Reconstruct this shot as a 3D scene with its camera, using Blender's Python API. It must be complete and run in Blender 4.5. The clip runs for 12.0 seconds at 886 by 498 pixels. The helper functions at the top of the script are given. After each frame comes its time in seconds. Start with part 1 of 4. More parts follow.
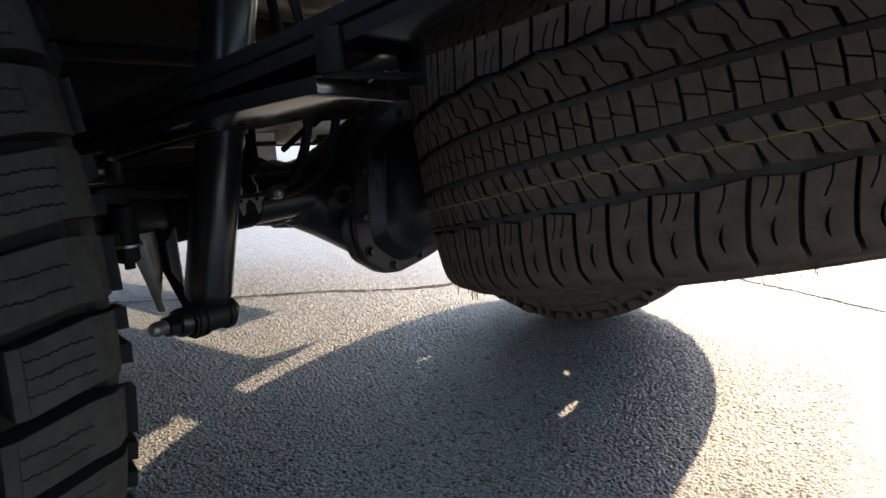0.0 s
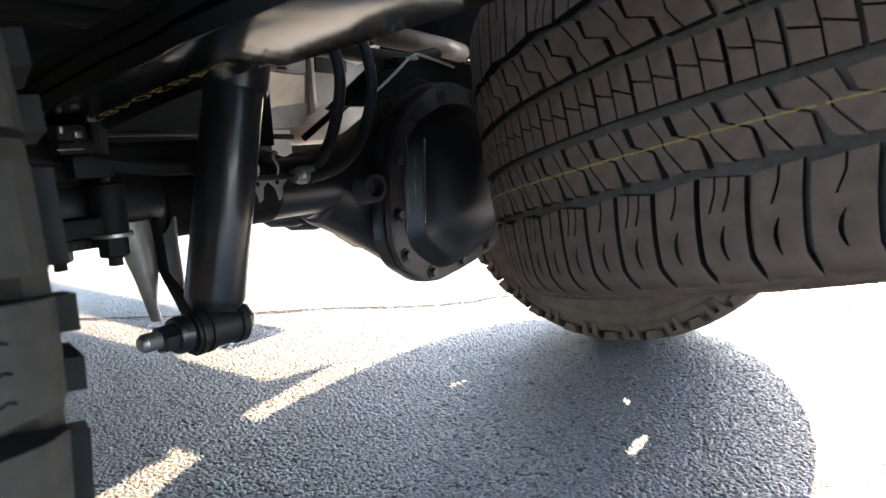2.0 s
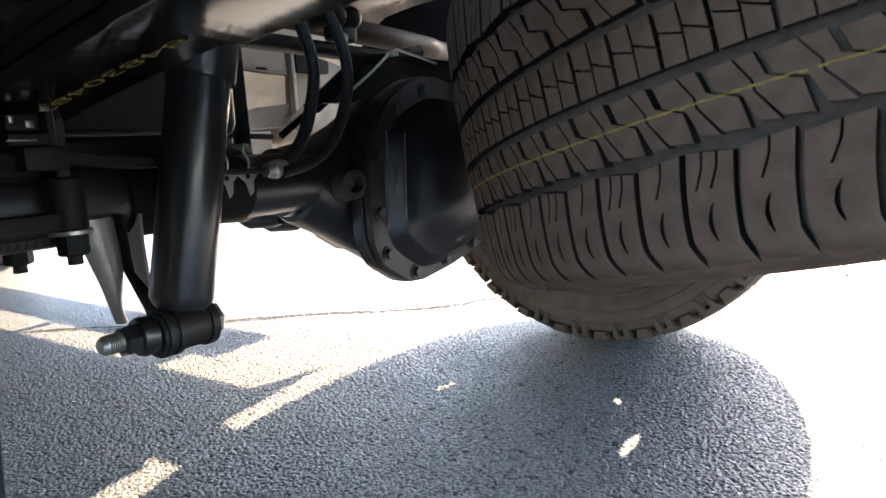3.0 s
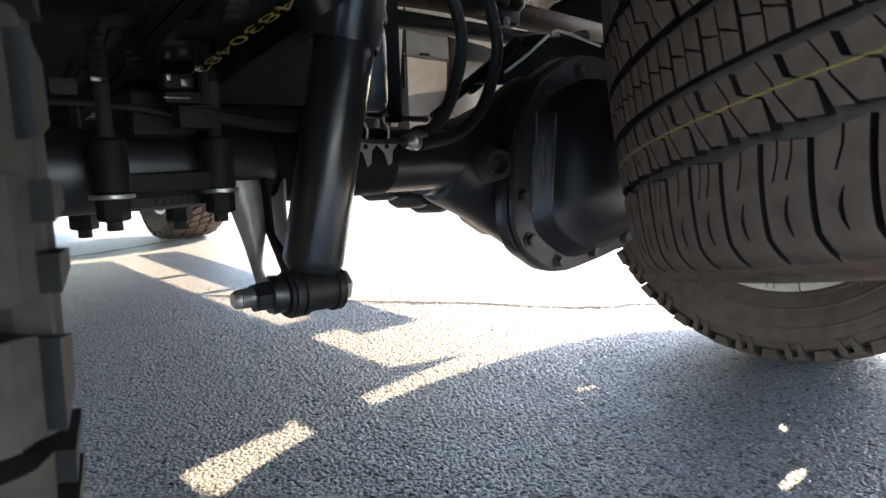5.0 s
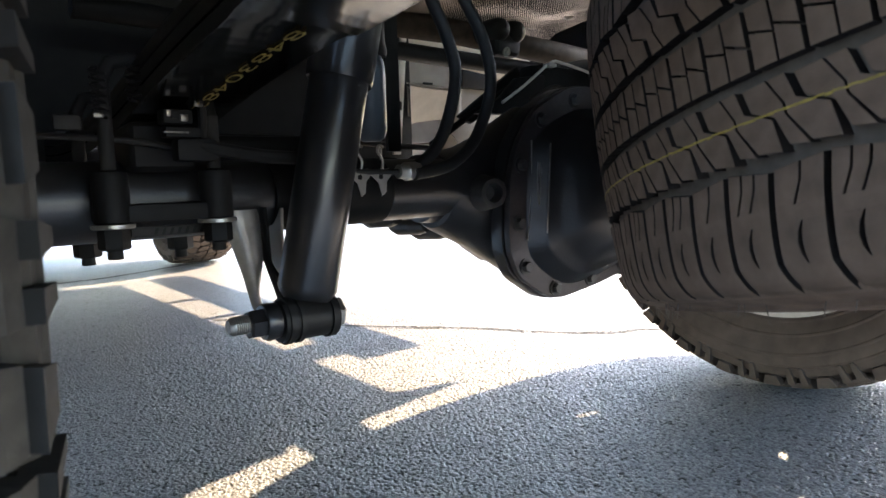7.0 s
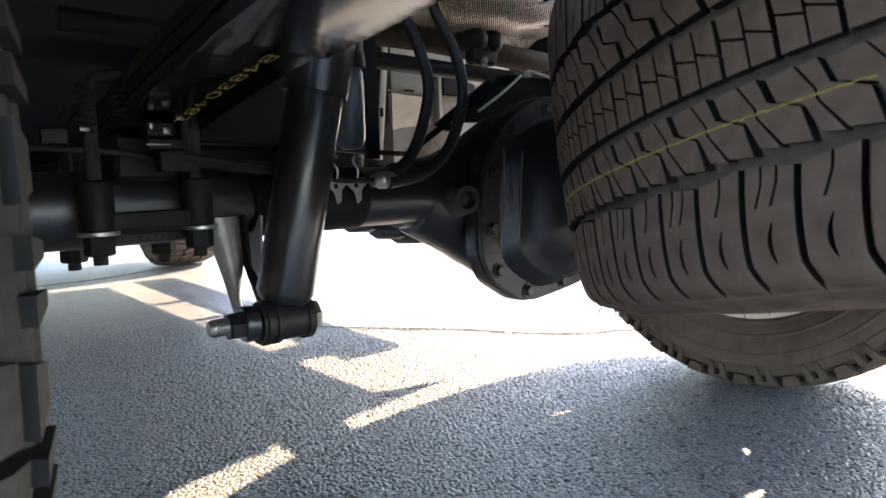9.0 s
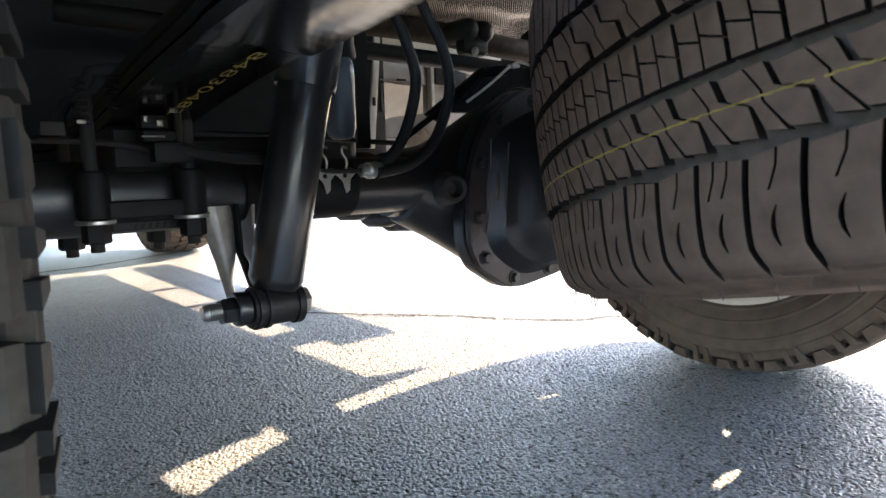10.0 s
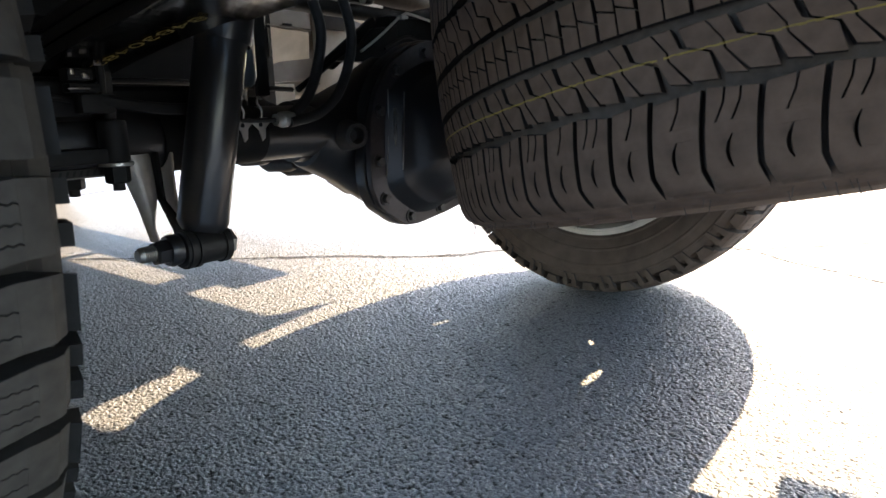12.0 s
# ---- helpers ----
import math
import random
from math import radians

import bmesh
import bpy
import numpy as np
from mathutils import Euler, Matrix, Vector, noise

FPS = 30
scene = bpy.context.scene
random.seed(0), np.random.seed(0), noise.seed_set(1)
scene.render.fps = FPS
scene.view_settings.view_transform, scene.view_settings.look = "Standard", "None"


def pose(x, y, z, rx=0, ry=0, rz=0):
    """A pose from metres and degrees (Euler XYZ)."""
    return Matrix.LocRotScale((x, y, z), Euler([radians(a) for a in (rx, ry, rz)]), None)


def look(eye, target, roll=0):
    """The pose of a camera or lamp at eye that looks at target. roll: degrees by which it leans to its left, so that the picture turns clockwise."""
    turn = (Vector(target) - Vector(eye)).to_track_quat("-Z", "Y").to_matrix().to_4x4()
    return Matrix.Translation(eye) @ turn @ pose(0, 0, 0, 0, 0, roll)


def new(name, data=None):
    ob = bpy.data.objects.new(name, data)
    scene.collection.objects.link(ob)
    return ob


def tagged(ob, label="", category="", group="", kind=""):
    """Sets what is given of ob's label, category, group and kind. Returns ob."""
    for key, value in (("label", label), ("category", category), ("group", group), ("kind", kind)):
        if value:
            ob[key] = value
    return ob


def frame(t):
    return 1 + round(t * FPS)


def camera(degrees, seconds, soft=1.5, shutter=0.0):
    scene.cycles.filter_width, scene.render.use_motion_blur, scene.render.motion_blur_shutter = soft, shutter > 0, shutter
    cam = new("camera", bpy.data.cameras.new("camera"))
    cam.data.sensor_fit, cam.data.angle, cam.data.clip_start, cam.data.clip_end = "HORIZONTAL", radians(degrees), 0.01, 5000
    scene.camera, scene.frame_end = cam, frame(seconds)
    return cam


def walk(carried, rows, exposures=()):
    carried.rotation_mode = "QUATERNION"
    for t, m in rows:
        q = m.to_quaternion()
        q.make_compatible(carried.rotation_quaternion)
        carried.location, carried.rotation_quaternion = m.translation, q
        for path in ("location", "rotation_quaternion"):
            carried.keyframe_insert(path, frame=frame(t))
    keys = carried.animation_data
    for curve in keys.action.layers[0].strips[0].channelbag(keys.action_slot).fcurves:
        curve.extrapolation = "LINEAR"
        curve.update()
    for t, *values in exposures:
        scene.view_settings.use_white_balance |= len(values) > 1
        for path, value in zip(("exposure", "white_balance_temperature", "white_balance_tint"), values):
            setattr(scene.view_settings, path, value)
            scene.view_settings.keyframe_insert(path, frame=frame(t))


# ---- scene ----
cam = camera(68.4, 12.0)
cam.data.dof.use_dof, cam.data.dof.focus_distance, cam.data.dof.aperture_fstop = True, 1.05, 16.0
PATH = [
    (0, (-0.819, -0.789, 0.56), (0.762, 0.368, 0.157), -3.1),
    (0.5, (-0.78, -0.714, 0.502), (0.75, 0.526, 0.155), -2.9),
    (1, (-0.751, -0.695, 0.485), (0.718, 0.622, 0.157), -2.8),
    (1.5, (-0.757, -0.671, 0.494), (0.662, 0.702, 0.173), -3.0),
    (2, (-0.719, -0.632, 0.498), (0.863, 0.544, 0.165), -2.8),
    (2.5, (-0.708, -0.618, 0.492), (0.929, 0.482, 0.158), -2.8),
    (2.7, (-0.705, -0.626, 0.486), (0.925, 0.486, 0.161), -3.2),
    (4.3, (-0.607, -0.625, 0.448), (0.757, 0.806, 0.146), -2.0),
    (4.5, (-0.609, -0.619, 0.441), (0.721, 0.844, 0.143), -1.8),
    (5, (-0.646, -0.623, 0.45), (0.625, 0.894, 0.159), -1.7),
    (5.5, (-0.66, -0.634, 0.454), (0.569, 0.923, 0.2), -1.8),
    (6, (-0.639, -0.63, 0.443), (0.574, 0.943, 0.217), -1.8),
    (6.5, (-0.633, -0.626, 0.447), (0.612, 0.924, 0.226), -1.8),
    (7, (-0.64, -0.647, 0.456), (0.613, 0.897, 0.238), -1.8),
    (7.2, (-0.632, -0.673, 0.462), (0.606, 0.881, 0.234), -1.7),
    (8.8, (-0.651, -0.679, 0.465), (0.625, 0.846, 0.255), -1.8),
    (9, (-0.648, -0.687, 0.464), (0.632, 0.835, 0.249), -1.7),
    (9.5, (-0.642, -0.698, 0.47), (0.646, 0.815, 0.239), -1.6),
    (10, (-0.655, -0.716, 0.468), (0.628, 0.797, 0.213), -1.6),
    (10.5, (-0.717, -0.742, 0.483), (0.602, 0.732, 0.188), -1.6),
    (11, (-0.748, -0.746, 0.484), (0.676, 0.607, 0.109), -1.5),
    (11.5, (-0.745, -0.747, 0.477), (0.738, 0.527, 0.057), -1.5),
    (12, (-0.759, -0.759, 0.481), (0.764, 0.46, 0.043), -1.4),
]
EXPOSURES = [(0.0, 1.72, 6550, 12), (0.5, 2.66, 6550, 12), (1.0, 3.14, 6550, 12), (1.8, 3.42, 6550, 12), (5.5, 3.32, 6550, 12), (10.5, 3.48, 6550, 12), (11.2, 3.24, 6550, 12), (12.0, 2.80, 6550, 12)]
walk(cam, [(t, look(eye, target, roll)) for t, eye, target, roll in PATH], EXPOSURES)

# ---- light: low sun from the right-hand side of the truck, clear sky ----
SUN = Vector((1.45, 0.11, 1.0)).normalized()
world = bpy.data.worlds.new("sky")
scene.world = world
world.use_nodes = True
wn = world.node_tree
sky = wn.nodes.new("ShaderNodeTexSky")
sky.sky_type, sky.sun_disc = "NISHITA", False
sky.sun_elevation, sky.sun_rotation = math.asin(SUN.z), math.atan2(SUN.x, SUN.y)
wn.links.new(sky.outputs[0], wn.nodes["Background"].inputs[0])
wn.nodes["Background"].inputs[1].default_value = 0.15
sun = new("sun", bpy.data.lights.new("sun", "SUN"))
sun.data.energy, sun.data.angle, sun.data.color = 2.8, radians(0.5), (1.0, 0.79, 0.53)
sun.matrix_world = look(SUN * 20, (0, 0, 0))


# ---- materials ----
class Mat:
    """A principled material with two scales of noise in colour, roughness and bump."""

    def __init__(self, name, dark, light, rough=0.5, metal=0.0, scale=40.0, bump=0.1, bump_scale=None, spread=0.1, coat=0.0, depth=0.001):
        self.m = bpy.data.materials.new(name)
        self.m.use_nodes = True
        t = self.t = self.m.node_tree
        self.b = t.nodes["Principled BSDF"]
        self.at = t.nodes.new("ShaderNodeTexCoord").outputs["Object"]
        fine, broad = self.noise(scale, 4), self.noise(scale * 0.12, 3)
        mix = self.math("MULTIPLY_ADD", fine, 0.55, self.math("MULTIPLY", broad, 0.45))
        self.mix = mix
        self.colour = self.ramp(mix, [(0.32, dark), (0.68, light)])
        t.links.new(self.colour, self.b.inputs["Base Color"])
        r = self.math("MULTIPLY_ADD", broad, spread * 2, rough - spread)
        t.links.new(r, self.b.inputs["Roughness"])
        self.b.inputs["Metallic"].default_value = metal
        self.b.inputs["Coat Weight"].default_value = coat
        self.b.inputs["Coat Roughness"].default_value = 0.15
        self.bumped(self.noise(bump_scale or scale * 3, 3), bump, depth)

    def noise(self, scale, detail):
        n = self.t.nodes.new("ShaderNodeTexNoise")
        n.inputs["Scale"].default_value, n.inputs["Detail"].default_value = scale, detail
        self.t.links.new(self.at, n.inputs["Vector"])
        return n.outputs["Fac"]

    def math(self, op, *args):
        n = self.t.nodes.new("ShaderNodeMath")
        n.operation = op
        for k, a in enumerate(args):
            if isinstance(a, (int, float)):
                n.inputs[k].default_value = a
            else:
                self.t.links.new(a, n.inputs[k])
        return n.outputs[0]

    def ramp(self, fac, stops):
        n = self.t.nodes.new("ShaderNodeValToRGB")
        e = n.color_ramp.elements
        while len(e) < len(stops):
            e.new(0.5)
        for k, (p, c) in enumerate(stops):
            e[k].position, e[k].color = p, (*c, 1)
        self.t.links.new(fac, n.inputs[0])
        return n.outputs[0]

    def bumped(self, height, strength, depth):
        n = self.t.nodes.new("ShaderNodeBump")
        n.inputs["Strength"].default_value, n.inputs["Distance"].default_value = strength, depth
        self.t.links.new(height, n.inputs["Height"])
        self.t.links.new(n.outputs[0], self.b.inputs["Normal"])
        self.bump = n


asphalt = Mat("worn_asphalt", (0.14, 0.14, 0.145), (0.26, 0.255, 0.245), 0.47, scale=60, bump=0.0)
asphalt.b.inputs["IOR"].default_value = 1.6


def cells(scale):
    n = asphalt.t.nodes.new("ShaderNodeTexVoronoi")
    n.inputs["Scale"].default_value, n.inputs["Randomness"].default_value = scale, 1.0
    warp = asphalt.t.nodes.new("ShaderNodeVectorMath")
    warp.operation = "MULTIPLY_ADD"
    fuzz = asphalt.t.nodes.new("ShaderNodeTexNoise")
    fuzz.inputs["Scale"].default_value = scale * 0.8
    asphalt.t.links.new(asphalt.at, fuzz.inputs["Vector"])
    asphalt.t.links.new(fuzz.outputs["Color"], warp.inputs[0])
    warp.inputs[1].default_value = (0.7 / scale,) * 3
    asphalt.t.links.new(asphalt.at, warp.inputs[2])
    asphalt.t.links.new(warp.outputs[0], n.inputs["Vector"])
    return n


small = cells(330.0)
# the relief darkens its own gaps: darker binder, plus painted shade between the stones
rise = asphalt.t.nodes.new("ShaderNodeAttribute")
rise.attribute_name = "rise"
fines = asphalt.math("SUBTRACT", 0.72, small.outputs["Distance"])
asphalt.bumped(fines, 0.6, 0.0018)
tone = asphalt.math("ADD", asphalt.math("MULTIPLY", rise.outputs["Fac"], 0.80), asphalt.math("ADD", asphalt.math("MULTIPLY", fines, 0.36), asphalt.math("MULTIPLY", asphalt.mix, 0.16)))
# sparse small pits and dark specks
pit = asphalt.math("GREATER_THAN", asphalt.noise(52, 3), 0.635)
tone = asphalt.math("SUBTRACT", tone, asphalt.math("MULTIPLY", pit, 0.42))
asphalt.t.links.new(asphalt.ramp(tone, [(0.0, (0.012, 0.012, 0.012)), (0.16, (0.050, 0.050, 0.050)), (0.36, (0.135, 0.136, 0.140)), (0.58, (0.185, 0.187, 0.190)), (0.80, (0.245, 0.243, 0.240)), (1.0, (0.33, 0.32, 0.305))]), asphalt.b.inputs["Base Color"])

crack_fill = Mat("crack_dirt", (0.006, 0.005, 0.005), (0.016, 0.014, 0.012), 0.95, scale=200, bump=0.6)
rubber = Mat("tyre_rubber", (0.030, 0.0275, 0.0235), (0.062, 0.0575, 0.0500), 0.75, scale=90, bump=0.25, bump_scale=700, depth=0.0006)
rubber.b.inputs["Specular IOR Level"].default_value = 0.3
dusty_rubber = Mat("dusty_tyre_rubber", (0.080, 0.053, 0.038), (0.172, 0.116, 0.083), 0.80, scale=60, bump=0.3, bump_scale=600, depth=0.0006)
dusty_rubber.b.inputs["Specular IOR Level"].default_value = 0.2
# shade of the grooves painted as darker rubber; also the wheel's dark bead
groove_rubber = Mat("shaded_groove_and_bead_rubber", (0.011, 0.011, 0.010), (0.021, 0.020, 0.0185), 0.7, scale=90, bump=0.2)
groove_rubber.b.inputs["Specular IOR Level"].default_value = 0.3
road_dust = Mat("road_dust_on_rubber", (0.060, 0.044, 0.035), (0.105, 0.079, 0.064), 0.85, scale=35, bump=0.3, bump_scale=500, depth=0.0006)
road_dust.b.inputs["Specular IOR Level"].default_value = 0.2
# spare tread's block walls and slits, their shade put into the colour
block_side_shade = Mat("block_side_shade_rubber", (0.012, 0.0096, 0.0084), (0.024, 0.0194, 0.0178), 0.8, scale=70, bump=0.2)
block_side_shade.b.inputs["Specular IOR Level"].default_value = 0.2
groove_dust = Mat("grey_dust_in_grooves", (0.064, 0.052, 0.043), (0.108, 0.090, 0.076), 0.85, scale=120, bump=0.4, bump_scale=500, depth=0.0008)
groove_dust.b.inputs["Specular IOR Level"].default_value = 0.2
# dust tone darkened on lug sides and grooves to deepen their shade
lug_side_shade = Mat("shaded_dusty_lug_sides", (0.036, 0.029, 0.025), (0.064, 0.052, 0.045), 0.8, scale=70, bump=0.2)
lug_side_shade.b.inputs["Specular IOR Level"].default_value = 0.2
for m in (dusty_rubber, road_dust, rubber):
    soft_edge = m.t.nodes.new("ShaderNodeBevel")
    soft_edge.samples = 4
    soft_edge.inputs["Radius"].default_value = 0.0011
    m.t.links.new(soft_edge.outputs[0], m.bump.inputs["Normal"])
hose_rubber = Mat("hose_rubber", (0.010, 0.010, 0.010), (0.018, 0.018, 0.018), 0.5, scale=150, bump=0.1)
hose_rubber.b.inputs["Specular IOR Level"].default_value = 0.3
gloss_black = Mat("black_chassis_paint", (0.009, 0.009, 0.010), (0.018, 0.018, 0.019), 0.30, scale=45, bump=0.15, bump_scale=120, spread=0.08, coat=0.3)
satin_black = Mat("satin_black_axle_paint", (0.011, 0.0105, 0.011), (0.022, 0.021, 0.022), 0.36, scale=50, bump=0.25, bump_scale=260, spread=0.08)
satin_black.b.inputs["Specular IOR Level"].default_value = 0.8
spring_paint = Mat("smooth_black_spring_paint", (0.004, 0.004, 0.004), (0.008, 0.008, 0.007), 0.12, scale=25, bump=0.01, bump_scale=30, spread=0.03)
spring_paint.b.inputs["IOR"].default_value = 2.3
matt_black = Mat("matt_black_underbody", (0.016, 0.016, 0.015), (0.034, 0.032, 0.030), 0.8, scale=30, bump=0.3)
matt_black.b.inputs["Specular IOR Level"].default_value = 0.3
# near-black for underbody parts; also paints the leaf springs' sides as shaded
deep_black = Mat("deep_black_underbody", (0.0065, 0.0065, 0.0065), (0.014, 0.0132, 0.0125), 0.6, scale=40, bump=0.3)
deep_black.b.inputs["Specular IOR Level"].default_value = 0.2
steel = Mat("zinc_plated_steel", (0.38, 0.37, 0.35), (0.55, 0.54, 0.50), 0.38, metal=0.9, scale=120, bump=0.2)
flange_paint = Mat("grey_cast_flange", (0.05, 0.048, 0.046), (0.085, 0.08, 0.076), 0.42, metal=0.3, scale=110, bump=0.3, bump_scale=500)
cover_rim = Mat("grey_cover_rim_paint", (0.050, 0.043, 0.042), (0.080, 0.069, 0.067), 0.36, metal=0.2, scale=110, bump=0.2, bump_scale=500)
bracket_steel = Mat("bare_bracket_steel", (0.13, 0.116, 0.10), (0.26, 0.235, 0.21), 0.32, metal=0.85, scale=80, bump=0.2)
bracket_plate = Mat("dull_bare_steel_plate", (0.26, 0.235, 0.21), (0.42, 0.385, 0.345), 0.38, metal=0.35, scale=70, bump=0.2)
pale_steel = Mat("pale_galvanised_steel", (0.52, 0.48, 0.42), (0.70, 0.65, 0.58), 0.5, metal=0.1, scale=30, bump=0.1)
panel_steel = Mat("aluminised_steel", (0.29, 0.25, 0.21), (0.42, 0.37, 0.31), 0.5, metal=0.1, scale=25, bump=0.1)
# grey plastic with the sky's bluish reflection mixed into its base colour
canister_grey = Mat("sky_tinted_grey_plastic", (0.060, 0.080, 0.100), (0.085, 0.105, 0.125), 0.42, scale=20, bump=0.03, spread=0.04)
foil = Mat("embossed_aluminium_foil", (0.60, 0.52, 0.46), (0.80, 0.72, 0.64), 0.4, metal=0.6, scale=60, bump=0.2)
pipe_steel = Mat("dull_exhaust_steel", (0.012, 0.011, 0.010), (0.028, 0.025, 0.022), 0.65, metal=0.3, scale=50, bump=0.2)
rusty_pipe = Mat("rusty_exhaust_steel", (0.016, 0.011, 0.008), (0.046, 0.031, 0.021), 0.75, scale=60, bump=0.3)
rusty_pipe.b.inputs["Specular IOR Level"].default_value = 0.2
rim_silver = Mat("silver_wheel_paint", (0.50, 0.45, 0.38), (0.66, 0.60, 0.52), 0.4, metal=0.4, scale=40, bump=0.1)
yellow = Mat("yellow_paint_mark", (0.15, 0.105, 0.02), (0.36, 0.25, 0.04), 0.7, scale=160, bump=0.4)
body_paint = Mat("dark_body_paint", (0.015, 0.016, 0.018), (0.022, 0.023, 0.026), 0.25, scale=8, bump=0.02, coat=1.0)


# ---- mesh helpers ----
def mesh_of(name, data):
    """A mesh from a bmesh or from (verts, faces), smooth but for its sharp edges."""
    me = bpy.data.meshes.new(name)
    if isinstance(data, bmesh.types.BMesh):
        bmesh.ops.recalc_face_normals(data, faces=data.faces)
        data.to_mesh(me)
        data.free()
    else:
        me.from_pydata([tuple(v) for v in data[0]], [], data[1])
        me.update()
    me.polygons.foreach_set("use_smooth", [True] * len(me.polygons))
    me.set_sharp_from_angle(angle=radians(32))
    return me


def part(name, data, material, parent=None, label=""):
    """One mesh object under a thing or under a part."""
    me = data if isinstance(data, bpy.types.Mesh) else mesh_of(name, data)
    if not me.materials:
        me.materials.append(material.m)
    ob = new(name, me)
    ob.parent = parent
    return tagged(ob, label)


def joined(*shapes):
    verts, faces = [], []
    for v, f in shapes:
        n = len(verts)
        verts += [tuple(p) for p in v]
        faces += [[i + n for i in face] for face in f]
    return verts, faces


def moved(shape, m):
    return [m @ Vector(v) for v in shape[0]], shape[1]


def rbox(lo, hi, bevel=0.004, segments=2):
    bm = bmesh.new()
    bmesh.ops.create_cube(bm, size=1)
    lo, hi = Vector(lo), Vector(hi)
    for v in bm.verts:
        v.co = Vector([(lo[k] + hi[k]) / 2 + v.co[k] * (hi[k] - lo[k]) for k in range(3)])
    if bevel:
        bmesh.ops.bevel(bm, geom=bm.edges[:], offset=bevel, segments=segments, affect="EDGES", profile=0.6)
    return bm


def plain(bm):
    """(verts, faces) of a bmesh."""
    bmesh.ops.recalc_face_normals(bm, faces=bm.faces)
    bm.verts.index_update()
    out = [v.co.copy() for v in bm.verts], [[v.index for v in f.verts] for f in bm.faces]
    bm.free()
    return out


def tube(path, radius, seg=14, closed=True):
    """A round bar along a path; radius may be a list, one for each point."""
    path = [Vector(p) for p in path]
    radii = radius if isinstance(radius, (list, tuple)) else [radius] * len(path)
    verts, faces = [], []
    side = None
    for k, p in enumerate(path):
        way = (path[min(k + 1, len(path) - 1)] - path[max(k - 1, 0)]).normalized()
        if side is None:
            side = way.orthogonal().normalized()
        side = (side - way * side.dot(way)).normalized()
        up = way.cross(side)
        for j in range(seg):
            a = 2 * math.pi * j / seg
            verts.append(p + radii[k] * (math.cos(a) * side + math.sin(a) * up))
    for k in range(len(path) - 1):
        for j in range(seg):
            a, b = k * seg + j, k * seg + (j + 1) % seg
            faces.append([a, b, b + seg, a + seg])
    if closed:
        faces.append(list(range(seg))[::-1])
        faces.append([(len(path) - 1) * seg + j for j in range(seg)])
    return verts, faces


def curve(points, steps=8):
    """A smooth line through points."""
    pts = [Vector(p) for p in points]
    out = []
    for k in range(len(pts) - 1):
        a, b, c, d = pts[max(k - 1, 0)], pts[k], pts[k + 1], pts[min(k + 2, len(pts) - 1)]
        for j in range(steps):
            t = j / steps
            out.append(0.5 * (2 * b + (c - a) * t + (2 * a - 5 * b + 4 * c - d) * t * t + (3 * b - a - 3 * c + d) * t**3))
    return out + [pts[-1]]


def lathe_exact(profile, centre, axis, seg=32):
    axis = Vector(axis).normalized()
    side = axis.orthogonal().normalized()
    up = axis.cross(side)
    verts, faces = [], []
    for h, r in profile:
        for j in range(seg):
            a = 2 * math.pi * j / seg
            verts.append(Vector(centre) + axis * h + r * (math.cos(a) * side + math.sin(a) * up))
    for k in range(len(profile) - 1):
        for j in range(seg):
            a, b = k * seg + j, k * seg + (j + 1) % seg
            faces.append([a, b, b + seg, a + seg])
    return verts, faces


def prism(outline, place, d0, d1, bevel=0.0):
    """An outline in two coordinates, given depth; place(a, b, depth) says where it lies."""
    bm = bmesh.new()
    low = [bm.verts.new(place(a, b, d0)) for a, b in outline]
    high = [bm.verts.new(place(a, b, d1)) for a, b in outline]
    bm.faces.new(low[::-1])
    bm.faces.new(high)
    n = len(outline)
    for k in range(n):
        bm.faces.new((low[k], low[(k + 1) % n], high[(k + 1) % n], high[k]))
    bmesh.ops.recalc_face_normals(bm, faces=bm.faces)
    if bevel:
        bmesh.ops.bevel(bm, geom=bm.edges[:], offset=bevel, segments=2, affect="EDGES", profile=0.6)
    return bm


def hex_bolt(centre, axis, r=0.009, h=0.008, washer=True):
    """A hexagon head with a washer face and a chamfered top."""
    c, a = Vector(centre), Vector(axis).normalized()
    shapes = [tube([c, c + a * h * 0.8, c + a * h], [r, r, r * 0.86], 6)]
    if washer:
        shapes.append(tube([c - a * 0.001, c + a * 0.0022], r * 1.35, 18))
    return joined(*shapes)


